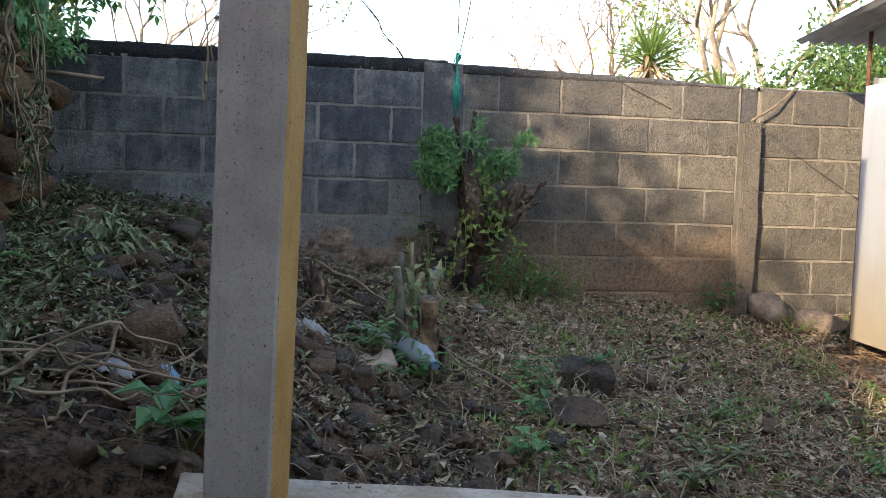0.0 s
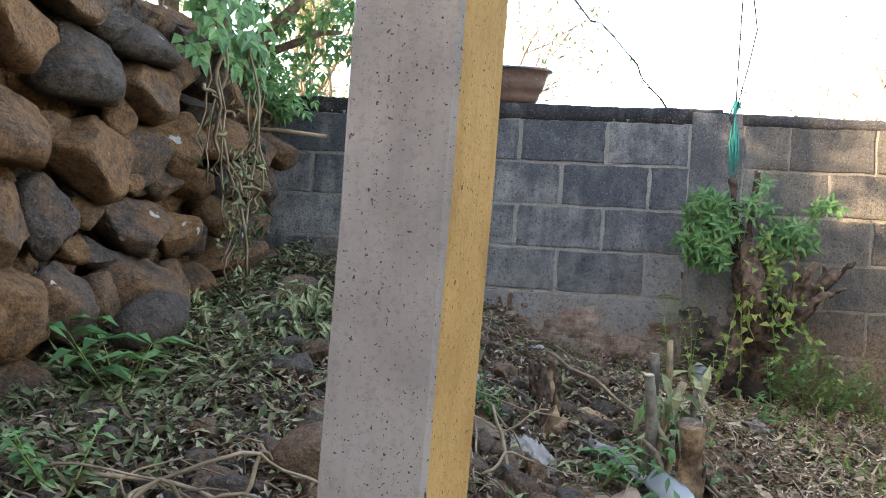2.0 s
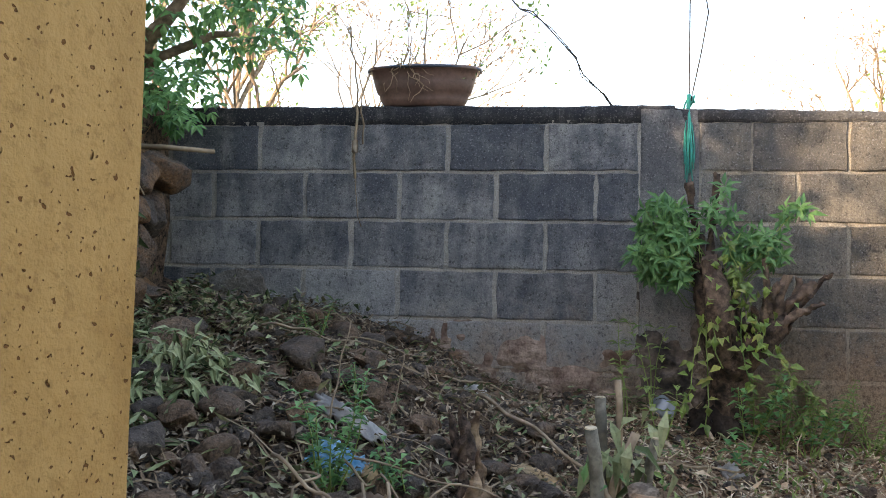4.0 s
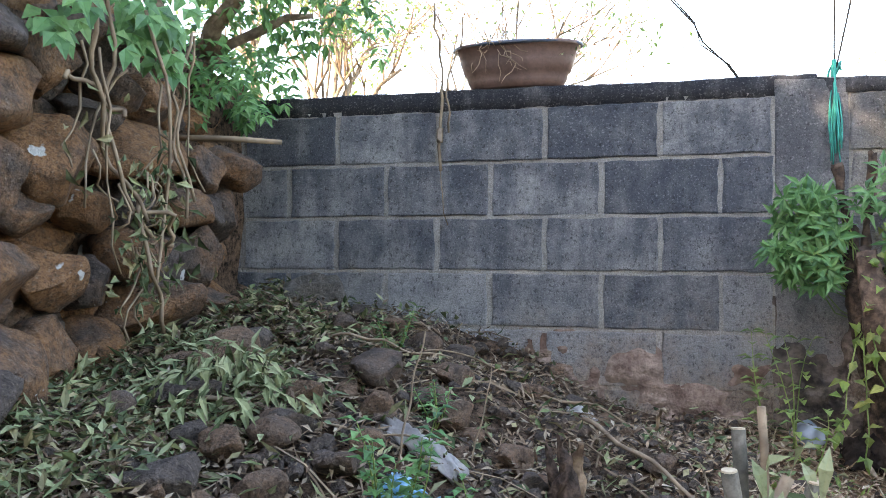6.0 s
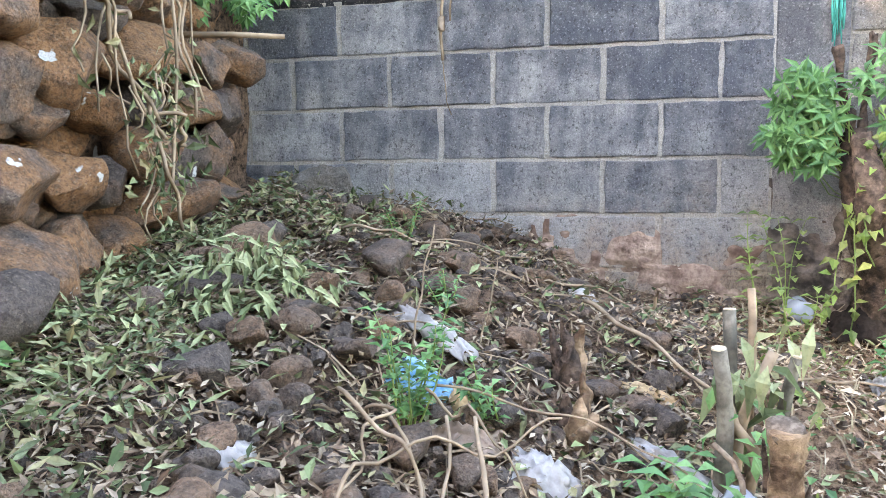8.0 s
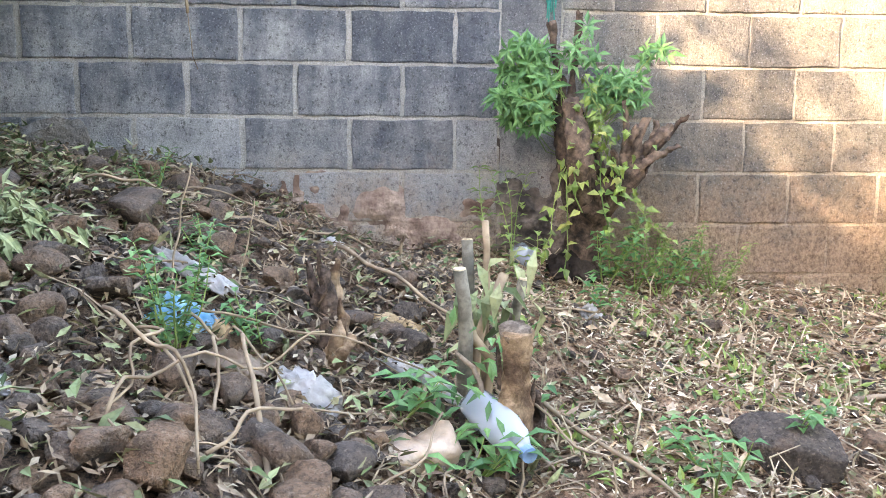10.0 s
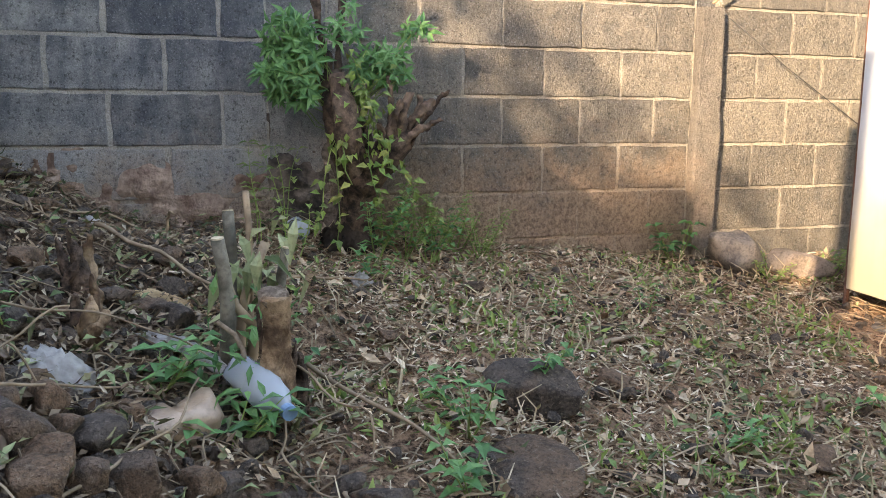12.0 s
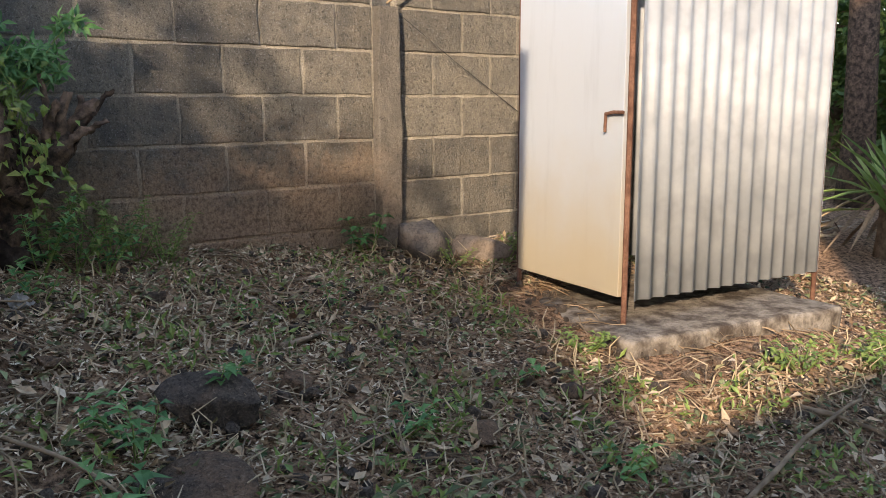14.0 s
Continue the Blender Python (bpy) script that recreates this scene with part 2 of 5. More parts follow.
def raw(name, verts, faces, material, parent=None, smooth=False):
    me = bpy.data.meshes.new(name)
    me.from_pydata([tuple(v) for v in verts], [], faces)
    me.materials.append(material)
    if smooth:
        me.shade_smooth()
    ob = new(name, me)
    ob.parent = parent
    return ob


def thing(name, x, y, z, label, category, group="", kind="", rz=0.0):
    ob = new(name)
    ob.matrix_basis = pose(x, y, z, 0, 0, rz)
    return tagged(ob, label, category, group, kind)


def box(x0, x1, y0, y1, z0, z1, bevel=0.0, rough=0.0, cuts=0):
    bm = bmesh.new()
    bmesh.ops.create_cube(bm, size=1)
    for v in bm.verts:
        v.co = Vector(((x0 + x1) / 2 + v.co.x * (x1 - x0), (y0 + y1) / 2 + v.co.y * (y1 - y0), (z0 + z1) / 2 + v.co.z * (z1 - z0)))
    if cuts:
        bmesh.ops.subdivide_edges(bm, edges=bm.edges[:], cuts=cuts, use_grid_fill=True)
    if bevel:
        bmesh.ops.bevel(bm, geom=bm.edges[:] if not cuts else [e for e in bm.edges if e.calc_face_angle(0) > 1], offset=bevel, segments=2, affect="EDGES", profile=0.6)
    if rough:
        for v in bm.verts:
            v.co += noise.noise_vector(v.co * 9) * rough
    return bm


def tube(points, radii, sides=6, cap=True, bm=None):
    """A bent tube through points, with a radius at each."""
    bm = bm or bmesh.new()
    pts = [Vector(p) for p in points]
    rings = []
    for i, p in enumerate(pts):
        d = (pts[min(i + 1, len(pts) - 1)] - pts[max(i - 1, 0)]).normalized()
        a = d.orthogonal().normalized() if not rings else (side - d * side.dot(d)).normalized()
        side = a
        b = d.cross(a)
        r = radii[i] if isinstance(radii, (list, tuple)) else radii
        rings.append([bm.verts.new(p + (a * math.cos(2 * math.pi * k / sides) + b * math.sin(2 * math.pi * k / sides)) * r) for k in range(sides)])
    for r0, r1 in zip(rings, rings[1:]):
        for k in range(sides):
            bm.faces.new((r0[k], r0[(k + 1) % sides], r1[(k + 1) % sides], r1[k]))
    if cap:
        bm.faces.new(rings[0][::-1])
        bm.faces.new(rings[-1])
    return bm


def smoothstep(a, b, x):
    t = min(1.0, max(0.0, (x - a) / (b - a)))
    return t * t * (3 - 2 * t)


PORCH = -0.42


def ground_z(x, y, bumps=True):
    """Height of the yard: a rubble bank on the left that falls to the right and towards the porch."""
    cx, cy = min(4.5, max(-1.9, x)), min(0.1, max(-3.2, y))
    th = math.tanh((cx + 0.1) / 0.5)
    z = 0.3701 - 0.1157 * cx + 0.1983 * cy + 0.0099 * cx * cx - 0.0152 * cx * cy + 0.013 * cy * cy - 0.1134 * th + 0.0239 * th * cy
    if bumps:
        amp = 0.035 if x > 0.6 else 0.06
        z += amp * noise.noise((x * 2.3, y * 2.3, 3.1)) + 0.4 * amp * noise.noise((x * 7, y * 7, 8.4))
    z -= 0.1 * math.exp(-((x + 0.12) / 0.35) ** 2) * smoothstep(-0.55, -0.08, y)
    z -= 0.13 * math.exp(-((x + 0.57) ** 2 / 0.008 + (y + 0.17) ** 2 / 0.006))
    z += 0.075 * math.exp(-((x - 2.85) ** 2 + (y + 1.75) ** 2) / 0.35)
    if y < -2.78:
        z += (PORCH - 0.2 - z) * smoothstep(-2.78, -2.84, y)
    return z


# ---- ground ----
def lines(lo, hi, step, reach):
    out = list(np.arange(lo, hi + 1e-6, step))
    d = step
    while out[-1] < reach:
        d *= 1.35
        out.append(out[-1] + d)
    d = step
    while out[0] > -reach:
        d *= 1.35
        out.insert(0, out[0] - d)
    return out


xs, ys = lines(-2.2, 5.0, 0.035, 400), lines(-3.4, 0.4, 0.035, 400)
gv = [(x, y, ground_z(x, y)) for y in ys for x in xs]
gf = [(j * len(xs) + i, j * len(xs) + i + 1, (j + 1) * len(xs) + i + 1, (j + 1) * len(xs) + i) for j in range(len(ys) - 1) for i in range(len(xs) - 1)]
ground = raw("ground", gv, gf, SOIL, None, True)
tagged(ground, "reddish brown sloping yard soil under litter and rubble", "ground", kind="structure")

# porch floor and kerb on which the post stands
porch = part("floor", box(-4.0, 3.2, -6.5, -2.84, PORCH - 0.15, PORCH), CURB)
tagged(porch, "dusty concrete porch floor", "floor", kind="structure")
kerb = part("kerb", box(-0.16, 0.8, 0.03, 0.14, PORCH - 0.2 - 0.098, 0.0, 0.012, 0.006, 6), CURB, None, "", True)
kerb.matrix_basis = pose(-0.282, -2.878, 0.074, 0, 4.6, 0.5)
tagged(kerb, "worn dusty concrete kerb along the porch", "kerb", kind="structure")

SCRATCH = plain_material("scratched_mark", (0.16, 0.11, 0.08), (0.2, 0.15, 0.1), 30, 80, 0, 0.95)
marks = thing("scratched_marks", -0.13, -2.79, 0.0705, "illegible marks scratched in the kerb concrete", "marking")
for i, (dx, dy, w, d) in enumerate(((0.0, 0.0, 0.014, 0.003), (0.02, 0.0, 0.003, 0.014), (0.035, 0.0, 0.014, 0.003), (0.055, 0.0, 0.003, 0.014), (0.07, 0.0, 0.014, 0.003), (0.035, -0.025, 0.003, 0.012), (0.05, -0.025, 0.012, 0.003))):
    part("mark", box(dx, dx + w, dy, dy + d, 0, 0.003), SCRATCH, marks)

# ---- block wall ----
wall = thing("wall_north", 0, 0, 0, "weathered grey concrete block wall with dark mould and earth stains", "wall", kind="structure")
COURSES = [1.35, 1.15, 0.95, 0.75, 0.55, 0.35, 0.15, -0.05, -0.25]
BACK = 0.15


def wall_core():
    bm = bmesh.new()
    for x0, x1 in ((-3.2, 0.37), (0.593, 2.23), (2.345, 5.6)):
        b2 = box(x0, x1, -0.001, BACK - 0.005, -0.4, 1.36)
        me = bpy.data.meshes.new("tmp")
        b2.to_mesh(me)
        b2.free()
        bm.from_mesh(me)
        bpy.data.meshes.remove(me)
    return bm


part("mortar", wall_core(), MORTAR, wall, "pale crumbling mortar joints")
BLOCKS = {}


def block(x0, x1, z0, z1, k):
    """One concrete block, bevelled and slightly uneven; blocks of one width share a mesh."""
    w = round(x1 - x0, 2)
    key = (w, k % 5)
    if key not in BLOCKS:
        random.seed(k % 5 + int(w * 100))
        jx, jz = (0.01, 0.007) if w > 0.365 else (0.006, 0.006)
        hx, hz = w / 2 - jx, 0.1 - jz
        rim = [(-hx + 2 * hx * i / 7, -hz) for i in range(7)] + [(hx, -hz + 2 * hz * i / 4) for i in range(4)] + [(hx - 2 * hx * i / 7, hz) for i in range(7)] + [(-hx, hz - 2 * hz * i / 4) for i in range(4)]
        rim = [(x + random.uniform(-0.0042, 0.0042), z + random.uniform(-0.0032, 0.0032)) for x, z in rim]
        bm = bmesh.new()
        rings = [[bm.verts.new((x * f, y, z * g)) for x, z in rim] for f, g, y in ((1 - 0.01 / w, 0.955, 0.0), (1, 1, 0.006), (1, 1, BACK))]
        for a, b in zip(rings, rings[1:]):
            for i in range(len(rim)):
                bm.faces.new((a[i], a[(i + 1) % len(rim)], b[(i + 1) % len(rim)], b[i]))
        bm.faces.new(rings[0])
        bm.faces.new(rings[-1][::-1])
        bmesh.ops.recalc_face_normals(bm, faces=bm.faces[:])
        BLOCKS[key] = mesh_of(bm, "block", BLOCK)
    ob = new("block", BLOCKS[key])
    ob.parent = wall
    ob.matrix_basis = pose((x0 + x1) / 2, random.uniform(-0.01, -0.006), (z0 + z1) / 2, random.uniform(-0.4, 0.4), random.uniform(-0.4, 0.4), random.uniform(-0.3, 0.3))


def courses(x0, x1, joints_a, joints_b):
    for r, (zt, zb) in enumerate(zip(COURSES, COURSES[1:])):
        cuts = [x0] + sorted(j for j in (joints_b if r % 2 else joints_a) if x0 + 0.06 < j < x1 - 0.06) + [x1]
        for i, (a, b) in enumerate(zip(cuts, cuts[1:])):
            block(a, b, zb, zt, i * 7 + r * 3)


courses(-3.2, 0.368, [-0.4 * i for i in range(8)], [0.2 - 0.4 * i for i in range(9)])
courses(0.595, 2.225, [0.79 + 0.36 * i for i in range(4)], [0.965 + 0.357 * i for i in range(4)])
courses(2.35, 5.6, [2.56 + 0.36 * i for i in range(9)], [2.74 + 0.36 * i for i in range(8)])


def rough_bar(x0, x1, y0, y1, z0, za, zb, steps, jag):
    """A hand-cast bar of concrete whose top runs from za to zb."""
    bm = bmesh.new()
    rings = []
    for i in range(steps + 1):
        f = i / steps
        x = x0 + (x1 - x0) * f
        top = za + (zb - za) * f
        n = lambda s: (noise.noise((x * 6, s * 5.1, 0)) * 0.5 + noise.noise((x * 23, s * 5.1, 4)) * 0.5) * jag
        rings.append([bm.verts.new(p) for p in ((x, y0 + n(1) * 0.5, z0 + n(2)), (x, y0 + 0.002 + n(3) * 0.5, top - 0.007 + n(4) * 0.6), (x, y0 + 0.01, top + n(4) * 0.6), (x, y1 - 0.02, top + n(6)), (x, y1, top - 0.02), (x, y1, z0))])
    for a, b in zip(rings, rings[1:]):
        for k in range(6):
            bm.faces.new((a[k], a[(k + 1) % 6], b[(k + 1) % 6], b[k]))
    bm.faces.new(rings[0])
    bm.faces.new(rings[-1][::-1])
    bmesh.ops.recalc_face_normals(bm, faces=bm.faces[:])
    return bm


part("cap_beam", rough_bar(-3.2, 0.5, -0.003, BACK + 0.01, 1.345, 1.435, 1.415, 240, 0.013), BEAM, wall, "blackened hand-cast concrete capping", True)
part("cap_beam", rough_bar(0.5, 2.23, -0.004, BACK + 0.01, 1.345, 1.405, 1.365, 120, 0.012), BEAM, wall, "grey hand-cast concrete capping", True)
part("cap_beam", rough_bar(2.345, 5.6, -0.004, BACK + 0.01, 1.34, 1.36, 1.35, 60, 0.012), BEAM, wall, "grey hand-cast concrete capping", True)
part("column_top", box(2.232, 2.343, 0.012, BACK, 1.15, 1.35, 0.006, 0.008, 6), BEAM, wall, "broken top of the concrete column", True)
part("tie_column", box(0.37, 0.593, -0.004, BACK, -0.3, 1.40, 0.006, 0.01, 12), TIE, wall, "rough flush concrete tie column", True)
part("pilaster", box(2.228, 2.347, -0.055, BACK, -0.3, 1.15, 0.008, 0.012, 12), PILASTER, wall, "pale rough concrete pilaster", True)

REDEARTH = plain_material("eroded_red_render", (0.1, 0.056, 0.04), (0.37, 0.265, 0.2), 11, 60, 0.016, 0.97)


def eroded_foot(x0, x1, z0, z1, nx, nz, depth):
    """Crumbling render that stands proud of the wall in lumps and dives into it at its edges."""
    bm = bmesh.new()
    rows = []
    for j in range(nz + 1):
        row = []
        for i in range(nx + 1):
            u, v = i / nx, j / nz
            x, z = x0 + (x1 - x0) * u, z0 + (z1 - z0) * v + 0.11 * (0.6 - u)
            edge = min(1.0, 5 * u, 5 * (1 - u), 3.2 * (1 - v))
            h = depth * (0.55 + 1.1 * noise.noise((x * 7, z * 8, 2)) + 0.5 * noise.noise((x * 24, z * 24, 5))) * edge
            row.append(bm.verts.new((x, 0.006 - h, z)))
        rows.append(row)
    for a, b in zip(rows, rows[1:]):
        for i in range(nx):
            bm.faces.new((a[i], a[i + 1], b[i + 1], b[i]))
    return bm


part("eroded_render", eroded_foot(-0.55, 0.42, 0.0, 0.54, 80, 44, 0.038), REDEARTH, wall, "crumbling reddish render at the wall foot", True)
# Second lumpy patch, darker and greyer than the reddish one.
part("eroded_render", eroded_foot(0.33, 0.72, 0.1, 0.66, 40, 50, 0.035), plain_material("dark_render", (0.035, 0.028, 0.024), (0.19, 0.145, 0.115), 14, 60, 0.012, 0.95), wall, "dark lumpy render behind the bush", True)

# ---- unseen house added behind the walker for its shade and reflected light ----
house = thing("house", -2, -8, 0, "unseen plastered house added to shade the yard", "house")
wing = part("wall", box(-6, 0, -9, 2.4, -1.0, 3.12), PLASTER, house)
wing.matrix_basis = house.matrix_basis.inverted() @ pose(-3.84, -4.4, 0, 0, 0, -24.4)
rear = part("wall", box(-4, 7.5, -9, -6.5, -1.0, 2.45), PLASTER, house)
rear.matrix_basis = house.matrix_basis.inverted()
# Upper block added only to shade the path beyond the shed.
upper = part("upper_storey", box(-2, 4.5, -9, -6.52, 2.45, 5.2), PLASTER, house)
upper.matrix_basis = house.matrix_basis.inverted()

# Unseen leaves on the roof edge, added to break up its shadow.
shade_foliage = thing("shade_foliage", -3.84, -4.4, 3.12, "unseen leaves added to fray the house's shadow edge", "creeper", rz=-24.4)
# ---- post ----
post = thing("post", -0.294, -2.878, 0.098, "square cast concrete porch post, one side coloured by warm bounced light", "post")
post.matrix_basis = pose(-0.294, -2.878, 0.098, 0, 1.4, -14.0)


def post_body():
    bm = bmesh.new()
    w, d = 0.066, 0.067
    n = 60
    rings = []
    for i in range(n + 1):
        z = PORCH - 0.098 + 2.7 * i / n
        q = lambda s: noise.noise((z * 5, s * 7.7, 1)) * 0.0022
        c = 0.006
        rings.append([bm.verts.new(p) for p in ((-w + q(1), -d + c, z), (-w + c, -d + q(2), z), (w - c + q(3), -d + q(2), z), (w + q(4), -d + c, z), (w + q(4), d - c, z), (w - c, d + q(5), z), (-w + c, d + q(5), z), (-w + q(1), d - c, z))])
    for a, b in zip(rings, rings[1:]):
        for k in range(8):
            f = bm.faces.new((a[k], a[(k + 1) % 8], b[(k + 1) % 8], b[k]))
            f.material_index = 1 if k in (3, 4) else 0
    bm.faces.new(rings[0][::-1])
    bm.faces.new(rings[-1])
    return bm


part("shaft", post_body(), [POST, BOUNCE_SIDE], post)

# ---- shed ----
SHED_TURN = -6.35
shed = thing("shed", 2.535, -1.267, -0.095, "small latrine shed of white tin and corrugated zinc on iron legs", "shed", rz=SHED_TURN)
SW, SD = 1.115, 0.68


def corrugated(length, height, pitch=0.076, depth=0.0095, t=0.0015):
    """Corrugated sheet in x and z, facing -y."""
    bm = bmesh.new()
    n = int(length / pitch * 10)
    rows = []
    for i in range(n + 1):
        x = length * i / n
        y = -depth * math.cos(2 * math.pi * x / pitch)
        rows.append([bm.verts.new((x, y + o, z)) for o, z in ((0, 0), (0, height), (t, height), (t, 0))])
    for a, b in zip(rows, rows[1:]):
        for k in range(4):
            bm.faces.new((a[k], b[k], b[(k + 1) % 4], a[(k + 1) % 4]))
    bmesh.ops.recalc_face_normals(bm, faces=bm.faces[:])
    return bm


def placed(ob, *a):
    ob.matrix_basis = pose(*a)
    return ob


placed(part("side_panel", corrugated(SW - 0.03, 1.38), ZINC, shed, "corrugated galvanised zinc sheet", True), 0.03, -0.012, 0.07)
placed(part("side_panel", corrugated(SW - 0.03, 1.38), ZINC, shed, "", True), 0.03, SD + 0.012, 0.07)
placed(part("back_panel", corrugated(SD, 1.38), ZINC, shed, "", True), SW + 0.012, 0, 0.07, 0, 0, 90)
door = part("door", box(-0.016, 0.004, 0.018, SD - 0.012, 0.085, 1.40, 0.003, 0.002, 8), DOORTIN, shed, "white flat tin door with muddy foot")
for x, y, z0 in ((0, 0, -0.03), (0, SD, -0.02), (SW, 0, -0.06), (SW, SD, -0.06)):
    part("leg", tube([(x, y, z0), (x, y, 1.68)], 0.011, 8), RUST, shed, "rusty iron pipe")
placed(part("roof", corrugated(SW + 0.5, 1.25), ZINC, shed, "corrugated zinc roof sheet", True), -0.25, -0.25, 1.74, -93, 0, 0)
bolt = part("bolt", tube([(-0.03, 0.1, 0.765), (-0.03, 0.06, 0.772), (-0.03, 0.005, 0.772)], 0.007, 8), RUST, door, "rusty sliding bolt")
part("bolt_handle", tube([(-0.03, 0.098, 0.77), (-0.032, 0.1, 0.70)], 0.006, 8), RUST, door, "rusty bent bolt handle")
SLABMAT = plain_material("muddy_slab", (0.06, 0.045, 0.035), (0.27, 0.235, 0.195), 11, 45, 0.01, 0.95)
slab = part("concrete_slab", box(0, 1.1, 0.025, 0.95, -0.3, 0.0, 0.014, 0.012, 12), SLABMAT, None, "", True)
slab.matrix_basis = pose(2.36, -1.47, -0.112, 0, 0, -9.5)
tagged(slab, "rough concrete floor slab under the shed", "slab")

# ---- stone retaining wall ----
ROCKS = []


def rock_mesh(k, material, detail=3, name="stone"):
    """A field stone: a ball with flats knocked off and lumps."""
    random.seed(100 + k)
    bm = bmesh.new()
    bmesh.ops.create_icosphere(bm, subdivisions=detail, radius=1)
    cuts = [(Vector((random.gauss(0, 1), random.gauss(0, 1), random.gauss(0, 1))).normalized(), random.uniform(0.48, 0.82)) for _ in range(13)]
    off = Vector((k * 3.7, k * 1.3, 0))
    for v in bm.verts:
        p = v.co.copy()
        for nrm, d in cuts:
            over = p.dot(nrm) - d
            if over > 0:
                p -= nrm * over
        v.co = p * (1 + 0.12 * noise.noise(p * 1.4 + off) + 0.05 * noise.noise(p * 4 + off) + 0.02 * noise.noise(p * 11 + off))
    me = mesh_of(bm, name, material, True)
    return me


WALL_ROCKS = [rock_mesh(k, STONE, 4) for k in range(9)]
RUBBLE_ROCKS = [rock_mesh(k + 20, RUBBLE, 3) for k in range(9)]
GREY_ROCKS = [rock_mesh(k + 60, GREYSTONE, 3) for k in range(3)]
PEBBLES = [rock_mesh(k + 40, RUBBLE, 2) for k in range(5)]

stone_wall = thing("wall_west", -1.5, -1.2, 0, "dry stone retaining wall of dark and rust-red field stones", "wall", kind="structure")


def west(ob):
    ob.parent = stone_wall
    ob.matrix_parent_inverse = stone_wall.matrix_basis.inverted()
    return ob


west(part("earth_core", box(-3.6, -1.6, -2.75, -0.01, -0.6, 1.5, 0, 0.05, 10), SOIL))
FACE = [
    (-1.43, 1.32, 0.28, 0.13), (-1.41, 1.18, 0.29, 0.20), (-1.52, 1.06, 0.11, 0.13), (-1.39, 1.00, 0.22, 0.21), (-1.21, 1.27, 0.31, 0.18),
    (-1.17, 1.04, 0.27, 0.25), (-1.03, 1.17, 0.17, 0.13), (-0.92, 1.29, 0.19, 0.13), (-0.72, 1.28, 0.20, 0.14), (-0.78, 1.11, 0.42, 0.16), (-0.49, 1.10, 0.18, 0.15)]
FACE += [
    (-1.25, 0.89, 0.18, 0.13), (-1.35, 0.88, 0.09, 0.07), (-1.45, 0.87, 0.10, 0.07), (-1.41, 0.75, 0.31, 0.18), (-1.20, 0.73, 0.17, 0.20), (-1.03, 0.92, 0.16, 0.13),
    (-0.80, 0.94, 0.20, 0.14), (-0.60, 0.95, 0.20, 0.14), (-0.44, 0.96, 0.16, 0.13), (-0.86, 0.79, 0.21, 0.16), (-0.66, 0.80, 0.20, 0.20), (-0.47, 0.79, 0.19, 0.22), (-1.02, 0.72, 0.18, 0.16)]
FACE += [
    (-0.77, 0.64, 0.32, 0.19), (-1.43, 0.52, 0.30, 0.30), (-1.18, 0.54, 0.18, 0.17), (-1.00, 0.55, 0.19, 0.14), (-1.48, 0.30, 0.25, 0.20), (-1.33, 0.66, 0.07, 0.06),
    (-0.85, 0.51, 0.18, 0.10), (-1.20, 0.38, 0.24, 0.18), (-0.58, 0.62, 0.14, 0.12), (-0.42, 0.64, 0.16, 0.13), (-0.3, 1.12, 0.2, 0.15), (-0.3, 0.95, 0.18, 0.17)]
FACE += [
    (-1.72, 1.18, 0.29, 0.21), (-1.68, 0.94, 0.27, 0.24), (-1.83, 0.75, 0.17, 0.20), (-1.84, 1.00, 0.13, 0.12), (-1.65, 0.77, 0.14, 0.12), (-1.71, 0.67, 0.10, 0.08),
    (-1.60, 0.65, 0.10, 0.10), (-1.79, 0.53, 0.19, 0.22), (-1.61, 0.50, 0.16, 0.19), (-1.70, 0.32, 0.26, 0.2), (-1.77, 1.38, 0.26, 0.14), (-1.59, 1.34, 0.16, 0.12), (-0.98, 1.42, 0.26, 0.16)]


def west_x(z):
    return -1.5 - 0.05 * (z - 0.6)


def wall_stone(k, x, y, z, w, h, deep):
    ob = new("stone", WALL_ROCKS[k % 9])
    m = pose(x, y, z, random.uniform(-14, 14), random.uniform(-12, 12), random.uniform(-14, 14))
    ob.matrix_world = m @ Matrix.Diagonal((deep * 1.15, w * 0.63, h * 0.64, 1))
    west(ob).matrix_basis = ob.matrix_basis


random.seed(5)
for k, (y, z, w, h) in enumerate(FACE):
    wall_stone(k, west_x(z) + random.uniform(-0.025, 0.025), y, z, w, h, min(0.16, 0.6 * w))
for i in range(26):
    for j in range(9):
        y, z = -2.72 + i * 0.1 + random.uniform(-0.04, 0.04), 0.15 + j * 0.165 + random.uniform(-0.04, 0.04)
        wall_stone(i + j * 3, west_x(z) - 0.13, min(y, -0.16), z, 0.17, 0.17, 0.1)
for i in range(4):
    for j in range(6):
        y, z = -2.66 + i * 0.21, 0.3 + j * 0.23
        wall_stone(i * 5 + j, west_x(z) + random.uniform(-0.02, 0.02), y + random.uniform(-0.04, 0.04), z + random.uniform(-0.04, 0.04), random.uniform(0.18, 0.28), random.uniform(0.18, 0.26), 0.14)

# ---- leaves, stems ----


